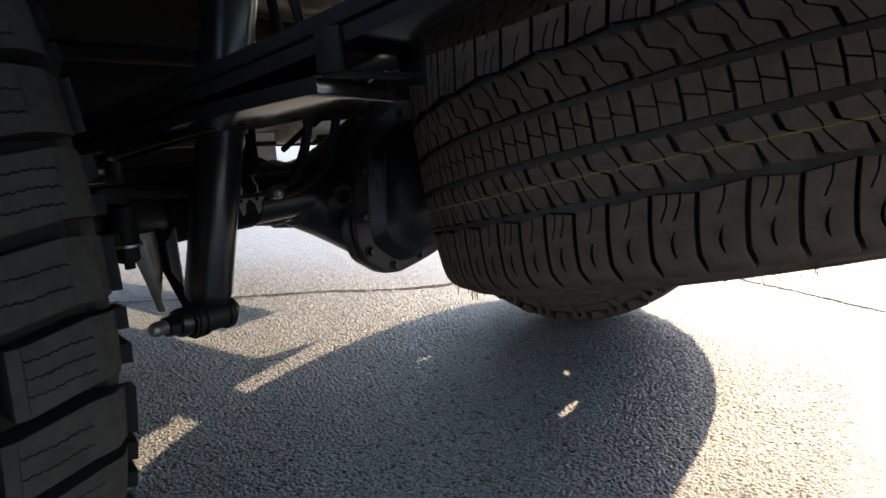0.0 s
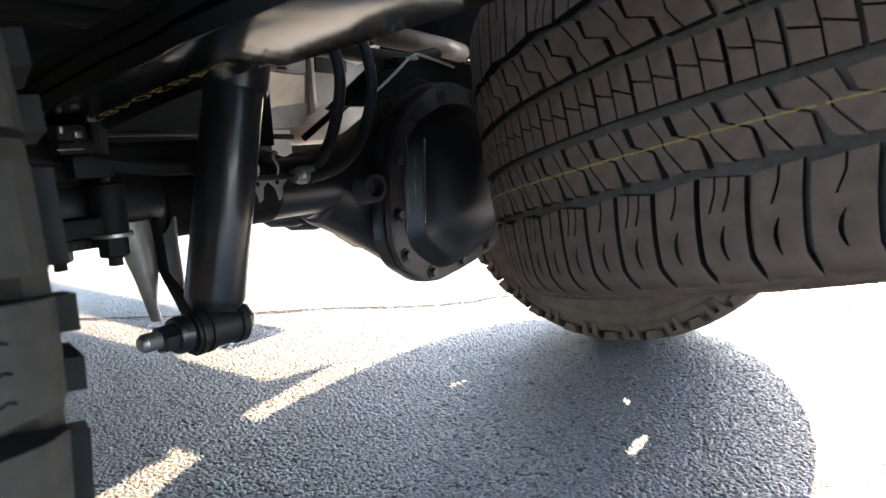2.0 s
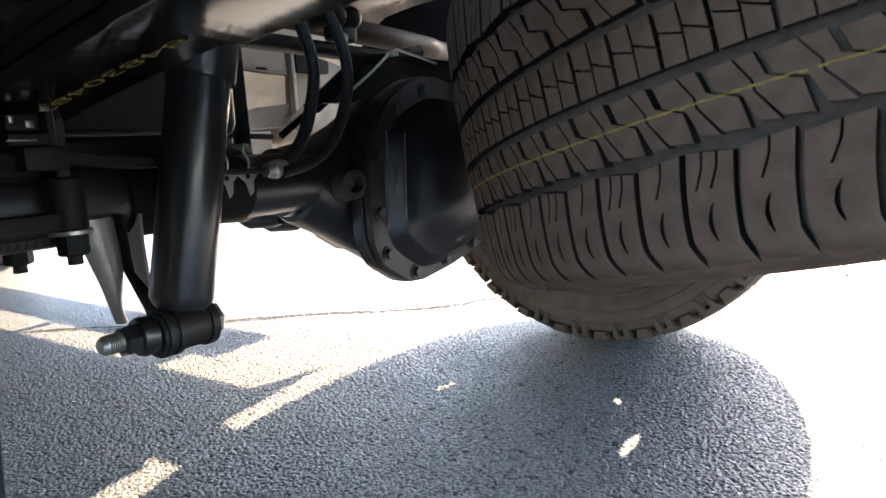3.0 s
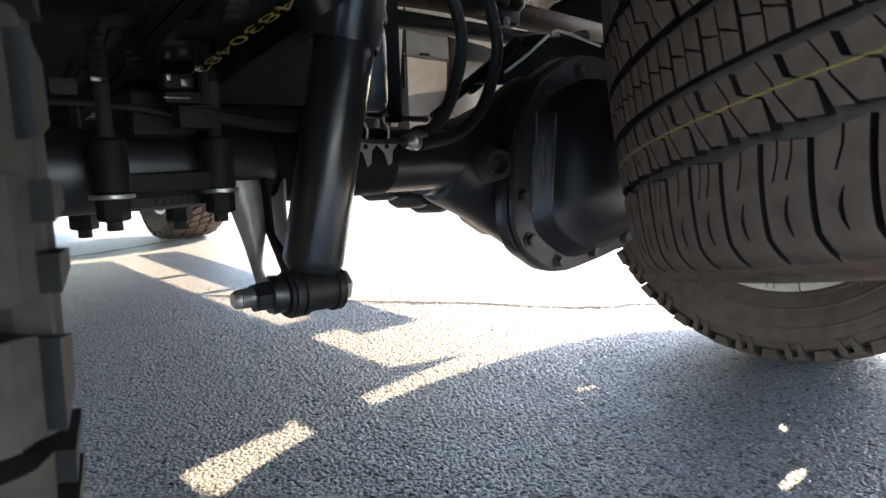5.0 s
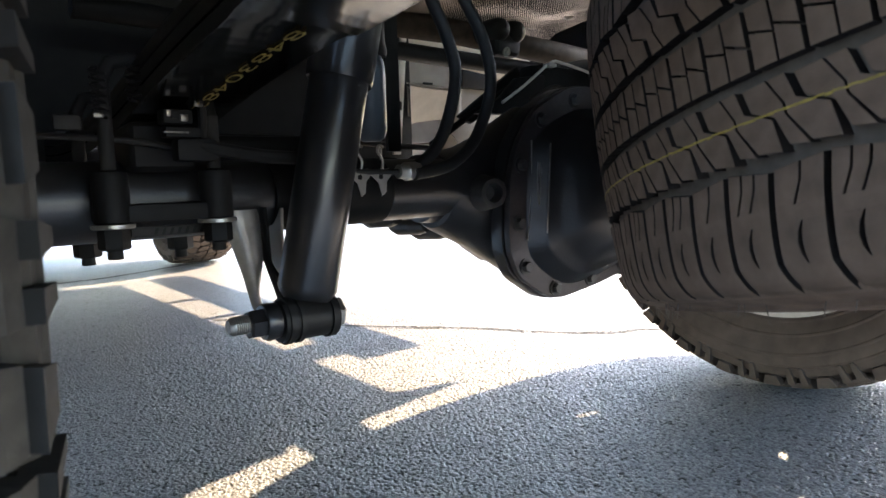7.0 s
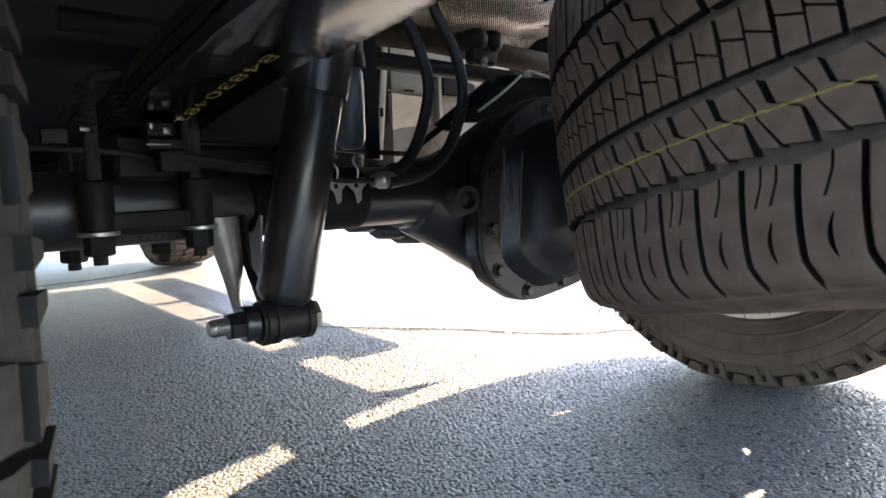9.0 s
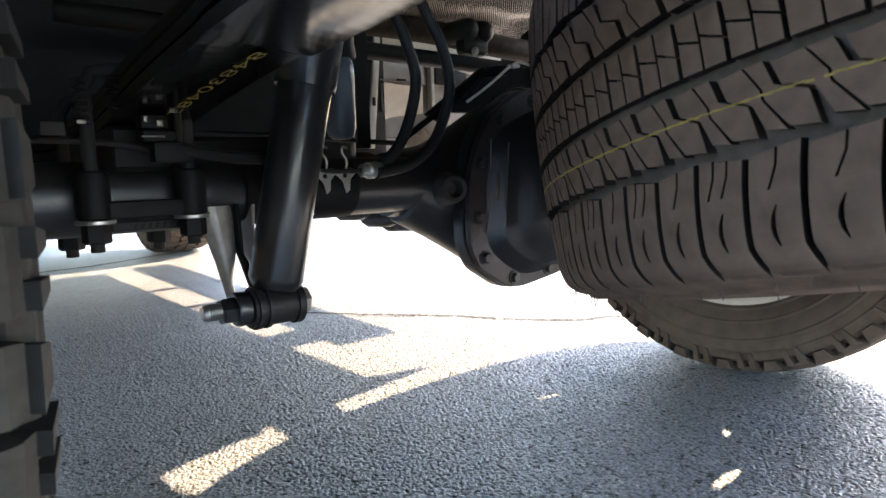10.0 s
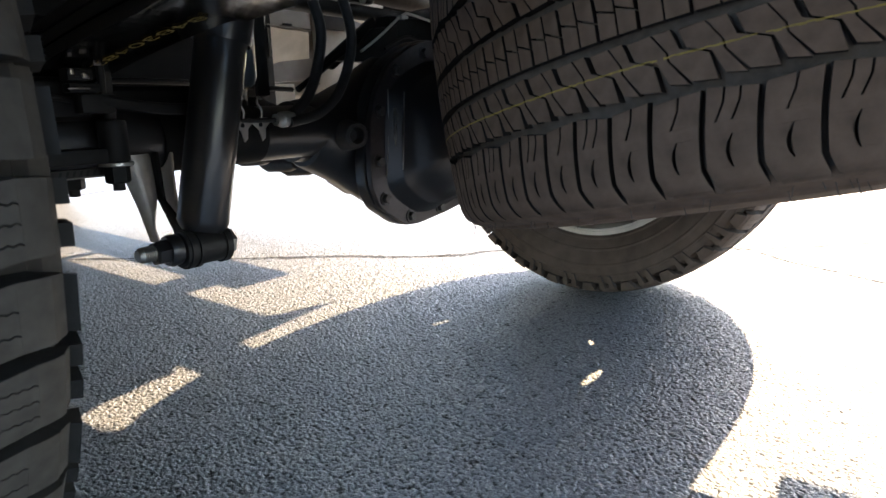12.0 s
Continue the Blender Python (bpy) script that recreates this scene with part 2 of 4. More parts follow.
# ---- tyres ----
class Tread:
    """Maps (u along the tread, s across it, h above the carcass) to a place on a tyre whose axis is x."""

    def __init__(self, R, W, T, bead=0.205):
        self.R = R
        q = bead / 0.205
        half = W / 2
        self.line = np.array([(0, R), (T * 0.5, R - 0.0015), (T * 0.85, R - 0.005), (T, R - 0.009), (T + 0.007, R - 0.016), (half - 0.006, R - 0.045), (half, R - 0.085 * q),
                              (half - 0.003, R - 0.12 * q), (half - 0.014, R - 0.155 * q), (half - 0.03, R - 0.185 * q), (half - 0.032, R - 0.197 * q), (half - 0.05, R - 0.205 * q)])
        step = np.hypot(*np.diff(self.line, axis=0).T)
        self.s = np.r_[0, np.cumsum(step)]
        fine = np.linspace(0, self.s[-1], 120)
        x, r = np.interp(fine, self.s, self.line[:, 0]), np.interp(fine, self.s, self.line[:, 1])
        k = np.ones(7) / 7
        for _ in range(2):
            x[3:-3], r[3:-3] = np.convolve(x, k, "valid"), np.convolve(r, k, "valid")
        self.f, self.x, self.r = fine, x, r
        self.end = self.s[-1]

    def __call__(self, u, s, h):
        a = abs(s)
        x, r = np.interp(a, self.f, self.x), np.interp(a, self.f, self.r)
        dx, dr = np.interp(a + 0.003, self.f, self.x) - np.interp(a - 0.003, self.f, self.x), np.interp(a + 0.003, self.f, self.r) - np.interp(a - 0.003, self.f, self.r)
        n = math.hypot(dx, dr) or 1.0
        x, r = x - h * dr / n, r + h * dx / n
        q = u / self.R
        return (math.copysign(x, s), r * math.sin(q), r * math.cos(q))


def tyre_of(name, out, count, worn):
    """The finished tyre mesh: slot 0 inside the grooves, mostly darkened as if shaded, a worn surface outside."""
    me = mesh_of(name, out)
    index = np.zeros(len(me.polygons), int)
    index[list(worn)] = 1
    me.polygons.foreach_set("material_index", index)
    return me


def carcass(tread, deep, edge, seg=120):
    """The tyre's body, sunk by deep under the tread as far as edge."""
    rows = np.r_[-tread.f[::-1], tread.f[1:]]
    verts, faces = [], []
    for s in rows:
        h = -deep * min(1.0, max(0.0, (edge + 0.016 - abs(s)) / 0.016))
        # raised rings on the sidewall
        h += 0.0022 if any(abs(abs(s) - tread.end * q) < 0.0026 for q in (0.68, 0.80, 0.90)) or abs(abs(s) - edge - 0.034) < 0.0028 else 0.0
        for j in range(seg):
            verts.append(tread(2 * math.pi * tread.R * j / seg, s, h))
    for k in range(len(rows) - 1):
        for j in range(seg):
            a, b = k * seg + j, k * seg + (j + 1) % seg
            if abs(rows[k] + rows[k + 1]) / 2 > edge + 0.006:
                TOPS.append(len(faces))
            faces.append([a, b, b + seg, a + seg])
    return verts, faces


TOPS = []  # faces that show the worn, dusty outside of a tyre


def block(out, tread, outline, low, high):
    """One tread block with a flat top and upright sides."""
    verts, faces = out
    n, k = len(verts), len(outline)
    verts += [tread(u, s, low) for u, s in outline] + [tread(u, s, high) for u, s in outline]
    TOPS.append(len(faces))
    faces.append([n + k + j for j in range(k)])
    for j in range(k):
        a, b = j, (j + 1) % k
        faces.append([n + a, n + b, n + k + b, n + k + a])


def slab(out, tread, left, right, low, high):
    """A tread block between two edge lines of (u, s) points, with a top that follows the tyre's curve."""
    verts, faces = out
    n, k = len(verts), len(left)
    ring = left + right[::-1]
    verts += [tread(u, s, high) for u, s in ring] + [tread(u, s, low) for u, s in ring]
    for j in range(k - 1):
        TOPS.append(len(faces))
        faces.append([n + j, n + j + 1, n + 2 * k - 2 - j, n + 2 * k - 1 - j])
    for j in range(2 * k):
        b = (j + 1) % (2 * k)
        faces.append([n + b, n + j, n + 2 * k + j, n + 2 * k + b])


def zig(u, s0, s1, steps, size, shift=lambda s: 0.0, start=1):
    """A zigzag line across the tread."""
    out = []
    for k in range(steps + 1):
        s = s0 + (s1 - s0) * k / steps
        out.append((u + shift(s) + (size if (k + start) % 2 else -size), s))
    return out


def siped(out, tread, u0, u1, s0, s1, cuts, low, high, shift, size=0.0007, gap=0.0009, ends=(0.14, 0.22)):
    """A block with zigzag sipes that stop short of its two ends."""
    a, b = s0 + (s1 - s0) * ends[0], s1 - (s1 - s0) * ends[1]
    block(out, tread, [(u0 + shift(s0), s0), (u1 + shift(s0), s0), (u1 + shift(a), a), (u0 + shift(a), a)], low, high)
    end = [b + (s1 - b) * k / 4 for k in range(5)]
    slab(out, tread, [(u0 + shift(v), v) for v in end], [(u1 + shift(v), v) for v in end], low, high)
    steps = 15
    flat = lambda v: shift(v) * 0.3
    prev = [(u0 + shift(a), a), (u0 + shift(b), b)]
    for k in range(cuts + 1):
        if k < cuts:
            u = u0 + (u1 - u0) * (k + 1) / (cuts + 1)
            left, right = zig(u - gap / 2, a, b, steps, size, flat), zig(u + gap / 2, a, b, steps, size, flat)
        else:
            left, right = [(u1 + shift(a), a), (u1 + shift(b), b)], None
        block(out, tread, prev + left[::-1], low, high)
        prev = right


def all_terrain(R=0.455, W=0.308, pitches=52):
    """Chunky siped blocks: two shoulder rows with side lugs and two staggered centre rows."""
    T = 0.134
    tread = Tread(R - 0.0005, W, T, 0.16)
    deep = 0.0180
    body = carcass(tread, deep, T + 0.016)
    sides = TOPS[:]
    TOPS.clear()
    out = ([], [])
    p = 2 * math.pi * tread.R / pitches
    for k in range(pitches):
        for side in (-1, 1):
            u = (k + (0.5 if side > 0 else 0)) * p
            kink = lambda s: 0.0042 * max(-1.0, min(1.0, (abs(s) - 0.094) / 0.007)) - 0.06 * (abs(s) - 0.094)
            g = 0.0095 if k % 2 else 0.0115
            q = p - g
            inner = 0.067 if k % 2 else 0.0570
            outer = T + (0.003 if k % 2 else -0.003)
            siped(out, tread, u, u + q, side * inner, side * outer, 3 if k % 2 else 2, -deep, 0.0, kink, ends=(0.12, 0.27))
            # lug that runs down the sidewall, notched on every second block
            w = lambda f, s: (u + q * f + kink(s), side * s)
            a, b, c = outer, outer + 0.013, outer + 0.048
            block(out, tread, [w(0.0, a), w(1.0, a), w(0.97, b), w(0.03, b)], -deep, -0.0005)
            if k % 2:
                block(out, tread, [w(0.03, b), w(0.36, b), w(0.30, c), w(0.10, c)], -0.008, 0.0065)
                block(out, tread, [w(0.62, b), w(0.97, b), w(0.90, c), w(0.70, c)], -0.008, 0.0065)
            else:
                block(out, tread, [w(0.06, b), w(0.94, b), w(0.80, c - 0.014), w(0.24, c - 0.014)], -0.008, 0.0065)
            # centre row: slanted blocks with a pointed outer end
            v = (k + (0.80 if side > 0 else 0.30)) * p
            lean = lambda s: 0.35 * (abs(s) - 0.02) * side
            n = p - 0.0115
            siped(out, tread, v, v + n, side * 0.0035, side * 0.040, 2, -deep, 0.0, lean, ends=(0.1, 0.1))
            e0, e1 = 0.040, 0.0545
            block(out, tread, [(v + lean(e0), side * e0), (v + n + lean(e0), side * e0), (v + n * 0.70 + lean(e1), side * e1), (v + n * 0.22 + lean(e1), side * e1)], -deep, 0.0)
    worn = TOPS[:]
    TOPS.clear()
    return tyre_of("all_terrain_tyre", body, len(body[1]), sides), tyre_of("all_terrain_tread", out, len(out[1]), worn)


# lateral shift of the slits across the second rib, in parts of the pitch
WIDE_SLIT = [(0.0258, 0.36), (0.0395, 0.25), (0.0405, 0.21), (0.0465, -0.20), (0.0475, -0.23), (0.0640, -0.36)]
THIN_SLIT = [(0.0258, 0.30), (0.0395, 0.07), (0.0405, 0.05), (0.0465, 0.04), (0.0475, 0.02), (0.0640, -0.30)]


def highway_pieces(tread, p, deep):
    """The blocks of one pitch of a road tyre's lower half, each as (verts, faces, faces of its top): two shoulder blocks, two of the slit rib, four of the centre rib."""
    done = {}

    def begin():
        TOPS.clear()
        return [], []

    def keep(name, out):
        done[name] = (out[0], out[1], TOPS[:])
        TOPS.clear()

    for name, sipes in (("shoulder_a", (0.34, 0.66)), ("shoulder_b", (0.46,))):
        out = begin()
        lean = lambda s: 0.0012 * math.sin((abs(s) - 0.0725) / 0.052 * 3.1) + 0.15 * (abs(s) - 0.0725) - 0.38 * max(0.0, abs(s) - 0.126)
        g = 0.0042
        q = p - g
        in0, in1 = (0.0752, 0.0705) if name == "shoulder_a" else (0.0712, 0.0742)
        line = lambda f, rows: [(g / 2 + q * f + lean(s), -s) for s in rows]
        c = 0.00075 / q
        # hooked sipes from the inner edge, then solid, then a bowed sipe, then the rounded shoulder
        edges = [0.0] + list(sipes) + [1.0]
        for k in range(len(edges) - 1):
            f0, f1 = edges[k] + (c if k else 0), edges[k + 1] - (c if k < len(edges) - 2 else 0)
            h0, h1 = (0.13 if k else 0.0), (0.13 if k < len(edges) - 2 else 0.0)
            i0, i1 = in0 + (in1 - in0) * f0, in0 + (in1 - in0) * f1
            rows = [0.082, 0.089, 0.0945]
            left = [(g / 2 + q * f0 + lean(i0), -i0)] + [(g / 2 + q * (f0 + h0 * m) + lean(s), -s) for s, m in zip(rows, (0.0, 0.55, 1.0))]
            right = [(g / 2 + q * f1 + lean(i1), -i1)] + [(g / 2 + q * (f1 + h1 * m) + lean(s), -s) for s, m in zip(rows, (0.0, 0.55, 1.0))]
            slab(out, tread, left, right, -deep, 0.0)
        slab(out, tread, line(0.0, (0.0945, 0.099, 0.1035)), line(1.0, (0.0945, 0.099, 0.1035)), -deep, 0.0)
        rows = (0.1035, 0.109, 0.115, 0.121, 0.1265)
        bow = (0.46, 0.53, 0.555, 0.53, 0.47)
        gap = (0.4, 1.5, 2.0, 1.6, 0.5)
        mid0 = [(g / 2 + q * (b - c * w) + lean(s), -s) for s, b, w in zip(rows, bow, gap)]
        mid1 = [(g / 2 + q * (b + c * w) + lean(s), -s) for s, b, w in zip(rows, bow, gap)]
        slab(out, tread, line(0.0, rows), mid0, -deep, 0.0)
        slab(out, tread, mid1, line(1.0, rows), -deep, 0.0)
        rows = (0.1265, 0.131, 0.1355, 0.140, 0.1445)
        slab(out, tread, line(0.0, rows), line(1.0, rows), -deep, 0.0)
        rows = (0.1445, 0.148, 0.152, 0.156)
        slab(out, tread, line(0.03, rows), line(0.93, rows), -0.004, -0.0006)
        keep(name, out)
    at = lambda line, f, d, drop=0.0, rise=0.0: [(p * (f + m) + w, -s - (drop if j == 5 else 0.0) + (rise if j == 0 else 0.0)) for j, ((s, m), w) in enumerate(zip(line, d))]
    wide_l, wide_r = (0.0030, 0.0026, 0.0018, 0.0016, 0.0012, 0.0024), (-0.0024, -0.0022, -0.0016, -0.0016, -0.0010, -0.0022)
    thin_l, thin_r = (0.0007,) * 6, (-0.0007,) * 6
    out = begin()
    slab(out, tread, at(WIDE_SLIT, 0.0, wide_l, 0.0022, 0.0004), at(THIN_SLIT, 0.5, thin_r, -0.0002, 0.0), -deep, 0.0)
    keep("slit_a", out)
    out = begin()
    slab(out, tread, at(THIN_SLIT, 0.5, thin_l, 0.0012, 0.0), at(WIDE_SLIT, 1.0, wide_r, -0.0012, -0.0010), -deep, 0.0)
    keep("slit_b", out)
    # centre rib: bricks either side of a stepped slit
    for n in (0, 1):
        u0, u1 = p * n / 2 + (0.0015 if n == 0 else 0.0007), p * (n + 1) / 2 - (0.0007 if n == 0 else 0.0015)
        e = 0.0008
        lo, hi = -0.0030, 0.0030
        shift = 0.0016 if n else -0.0010
        out = begin()
        slab(out, tread, [(u0, lo + shift - e), (u0, -0.0178)], [(u1, hi + shift * 0.4 - e), (u1, -0.0178)], -deep, 0.0)
        keep("brick_%d" % n, out)
        out = begin()
        slab(out, tread, [(u0 + 0.0012, 0.0178), (u0, lo + shift + e)], [(u1 + 0.0012, 0.0178), (u1, hi + shift * 0.4 + e)], -deep, 0.0)
        keep("brick_%d_upper" % n, out)
    return done


# the tread runs in two pitch lengths: LONG pitches behind the angle START, SHORT ones ahead of it, each filling half of the tyre
START, LONG, SHORT = radians(27.6), 35, 40
# how many pitches of each are near the rear corner of the truck
NEAR_LONG, NEAR_SHORT = 18, 13
RIB_BLOCKS = ("slit_a", "slit_b", "brick_0", "brick_1", "brick_0_upper", "brick_1_upper")


def highway(R=0.42, W=0.320):
    """A road tyre with five ribs: its body, the blocks that face the rear corner as (mesh, angle), the other blocks joined, and the stripe painted on it."""
    T = 0.138
    tread = Tread(R - 0.0003, W, T)
    deep = 0.0092
    body = carcass(tread, deep, T - 0.004, 148)
    worn = TOPS[:]
    TOPS.clear()
    turn = lambda v, a: (v[0], v[1] * math.cos(a) + v[2] * math.sin(a), -v[1] * math.sin(a) + v[2] * math.cos(a))
    flip = lambda v: (-v[0], -v[1], v[2])
    rest = ([], [])
    tops, near = [], []

    def add(piece, a, other):
        verts, faces, upper = piece
        n, m = len(rest[0]), len(rest[1])
        rest[0].extend(turn(flip(v), a) if other else turn(v, a) for v in verts)
        rest[1].extend([i + n for i in f] for f in faces)
        tops.extend(m + i for i in upper)

    stripe = ([], [])
    paint = random.Random(11)
    for count, close, way in ((LONG, NEAR_LONG, -1), (SHORT, NEAR_SHORT, 1)):
        step = math.pi / count
        p = step * tread.R
        pieces = highway_pieces(tread, p, deep)
        meshes = {name: tyre_of("tread_block", (v, f), len(f), up) for name, (v, f, up) in pieces.items()}
        for k in range(count):
            a = START + (k * step if way > 0 else -(k + 1) * step)
            shoulder = "shoulder_a" if k % 2 else "shoulder_b"
            for name in ("slit_a", "slit_b", shoulder):
                add(pieces[name], -a, True)
            for name in (shoulder, *RIB_BLOCKS):
                if k < close:
                    near.append((meshes[name], a))
                else:
                    add(pieces[name], a, False)
            for n in range(8):
                if paint.random() < 0.06:
                    continue
                s0 = -(0.0428 + 0.0003 * paint.uniform(-1, 1) + 0.0006 * math.sin(k * 0.45))
                s1 = s0 - paint.uniform(0.0009, 0.0016)
                u0 = a * tread.R + p * n / 8
                block(stripe, tread, [(u0, s0), (u0 + p / 8, s0), (u0 + p / 8, s1), (u0, s1)], -0.0008, 0.0004)
                TOPS.pop()
    # fine moulding hairs left along the lower edge
    hairs = []
    rng = random.Random(4)
    for k in range(150):
        u, s = rng.uniform(0, 2 * math.pi * tread.R), -(T + rng.uniform(0.012, 0.03))
        a, b = Vector(tread(u, s, 0)), Vector(tread(u + rng.uniform(-0.003, 0.003), s - 0.002, rng.uniform(0.004, 0.012)))
        hairs.append(tube([a, b], 0.00045, 4))
    body = joined(body, *hairs)
    return tyre_of("highway_tyre", body, len(body[1]), worn), near, tyre_of("tread", rest, len(rest[1]), tops), mesh_of("paint_stripe", stripe)


# small windows in the wheel disc: place (y, z) from the hub, half sizes and lean
WINDOWS = [(-0.129, -0.105, 0.0065, 0.011, 0.5), (-0.195, 0.002, 0.0075, 0.028, -0.10), (0.205, -0.053, 0.0065, 0.023, -0.45)]


def rim_mesh(R, W, side, windows=()):
    """A drop-centre rim with a dished disc near its outer face; side is +1 or -1 along the axle."""
    h = W / 2
    barrel = [(-h + 0.020, R + 0.012), (-h + 0.016, R + 0.014), (-h + 0.016, R), (-h + 0.040, R - 0.006), (-0.02, R - 0.012), (0.06, R - 0.014), (h - 0.04, R - 0.006), (h - 0.016, R), (h - 0.016, R + 0.014), (h - 0.020, R + 0.012)]
    inner = [(x, r - 0.006) for x, r in barrel[2:-2]]
    loop = barrel + inner[::-1] + barrel[:1]
    ring = lathe_exact(loop, (0, 0, 0), (side, 0, 0), 72)
    rows = [(0.068, R - 0.018), (0.070, 0.25), (0.070, 0.235)] + [(0.070, 0.23 - 0.003 * k) for k in range(32)] + [(0.066, 0.13), (0.06, 0.12), (0.055, 0.085), (0.09, 0.075), (0.095, 0.0005)]
    seg = 288
    verts, faces = [], []
    for back in (0.0, 0.006):
        n = len(verts)
        for x, r in rows:
            for j in range(seg):
                a = 2 * math.pi * j / seg
                verts.append((side * (x - back), r * math.cos(a), r * math.sin(a)))
        for k in range(len(rows) - 1):
            for j in range(seg):
                a = 2 * math.pi * (j + 0.5) / seg
                r = (rows[k][1] + rows[k + 1][1]) / 2
                y, z = r * math.cos(a), r * math.sin(a)
                if any((((y - wy) * math.cos(q) + (z - wz) * math.sin(q)) / hy) ** 2 + (((z - wz) * math.cos(q) - (y - wy) * math.sin(q)) / hz) ** 2 < 1 for wy, wz, hy, hz, q in windows):
                    continue
                i0, i1 = n + k * seg + j, n + k * seg + (j + 1) % seg
                faces.append([i0, i1, i1 + seg, i0 + seg])
    return mesh_of("rim", joined(ring, (verts, faces)))


# ---- ground ----
def lines(lo, hi, step, reach, more=0):
    """Coordinates of a grid that is fine between lo and hi, slowly coarser for more lines, and widens to the horizon."""
    inner = np.arange(lo, hi + step / 2, step)
    inner = np.r_[inner, inner[-1] + np.cumsum(step * 1.006 ** np.arange(more))]
    out = [step]
    while sum(out) < reach:
        out.append(out[-1] * 1.5)
    ring = np.cumsum(out)
    return np.r_[inner[0] - ring[::-1], inner, inner[-1] + ring], len(ring), len(inner)


def blurred(a, n):
    k = np.ones(2 * n + 1) / (2 * n + 1)
    for axis in (0, 1):
        for _ in range(2):
            a = np.apply_along_axis(lambda v: np.convolve(v, k, "same"), axis, a)
    return a / a.std()


def stones(xs, ys, size, rng):
    """Heights of rounded stones packed about size apart, from 0 in the gaps to 1 on the tallest."""
    i0, j0 = int(np.floor(xs[0] / size)) - 2, int(np.floor(ys[0] / size)) - 2
    n, m = int(np.ceil(xs[-1] / size)) - i0 + 3, int(np.ceil(ys[-1] / size)) - j0 + 3
    px, py = rng.uniform(0.0, 1.0, (m, n)), rng.uniform(0.0, 1.0, (m, n))
    tall, wide = rng.uniform(0.55, 1.0, (m, n)), rng.uniform(0.50, 0.78, (m, n))
    X, Y = np.meshgrid(xs / size, ys / size)
    I, J = np.floor(X).astype(int), np.floor(Y).astype(int)
    best = np.zeros(X.shape)
    for a in (-1, 0, 1):
        for b in (-1, 0, 1):
            k, l = J + b - j0, I + a - i0
            d2 = (X - (I + a + px[k, l])) ** 2 + (Y - (J + b + py[k, l])) ** 2
            best = np.maximum(best, tall[k, l] * np.clip(1.0 - d2 / wide[k, l] ** 2, 0, None) ** 0.8)
    return best


def rough_ground():
    """One sheet of asphalt with stony relief where the camera passes near it."""
    rng = np.random.default_rng(7)
    xs, ox, nx = lines(-0.56, 0.60, 0.0017, 900, 170)
    ys, oy, ny = lines(-0.80, 0.90, 0.0017, 900, 320)
    gx, gy = xs[ox : ox + nx], ys[oy : oy + ny]
    relief = stones(gx, gy, 0.0051, rng) * 0.0022 + stones(gx, gy, 0.0090, rng) * 0.0011
    share = np.clip((relief - relief.mean()) / (4 * relief.std()) + 0.5, 0, 1)
    relief += blurred(rng.standard_normal((ny, nx)), 14) * 0.0003
    relief -= 0.0036
    fade = lambda n: np.clip(np.minimum(np.arange(n), np.arange(n)[::-1]) / 60, 0, 1)
    # the lot is smoother past the parking bay
    worn = (1.0 / (1.0 + 1.6 * np.clip(ys[oy : oy + ny] - 1.35, 0, None)))[:, None]
    z = np.zeros((len(ys), len(xs)))
    z[oy : oy + ny, ox : ox + nx] = relief * fade(nx) * fade(ny)[:, None] * worn
    X, Y = np.meshgrid(xs, ys)
    rise = np.full(z.shape, 0.5)
    rise[oy : oy + ny, ox : ox + nx] += (share - 0.5) * fade(nx) * fade(ny)[:, None] * worn
    co = np.stack([X, Y, z], -1).reshape(-1, 3)
    w, h = len(xs), len(ys)
    a = (np.arange(h - 1)[:, None] * w + np.arange(w - 1)).ravel()
    quads = np.stack([a, a + 1, a + w + 1, a + w], -1)
    me = bpy.data.meshes.new("ground")
    me.vertices.add(len(co))
    me.vertices.foreach_set("co", co.ravel())
    me.loops.add(quads.size)
    me.loops.foreach_set("vertex_index", quads.ravel())
    me.polygons.add(len(quads))
    me.polygons.foreach_set("loop_start", np.arange(0, quads.size, 4))
    me.polygons.foreach_set("use_smooth", np.ones(len(quads), bool))
    me.update(calc_edges=True)
    me.attributes.new("rise", "FLOAT", "POINT").data.foreach_set("value", rise.ravel())
    return me


ground = part("ground", rough_ground(), asphalt)
tagged(ground, "weathered grey asphalt parking lot, half in sunlight", "ground", kind="structure")


def crack(name, points, width, seed):
    rng = random.Random(seed)
    line = curve([(x, y, 0) for x, y in points], 26)
    verts, faces = [], []
    for k, p in enumerate(line):
        way = (line[min(k + 1, len(line) - 1)] - line[max(k - 1, 0)]).normalized()
        out = Vector((-way.y, way.x, 0))
        j = out * rng.uniform(-0.006, 0.006)
        w = width * rng.uniform(0.5, 1.3)
        for f in (-1, 1):
            verts.append(p + j + out * w * f * 0.5 + Vector((0, 0, 0.0008)))
    for k in range(len(line) - 1):
        faces.append([2 * k, 2 * k + 1, 2 * k + 3, 2 * k + 2])
    return tagged(part(name, (verts, faces), crack_fill), "thin dark crack running across the sunlit asphalt", "crack", kind="structure")


crack("crack", [(-0.9, 3.02), (-0.5, 2.93), (-0.13, 2.98), (0.1, 3.0), (0.3, 3.08), (0.56, 3.2), (1.1, 3.35)], 0.030, 5)
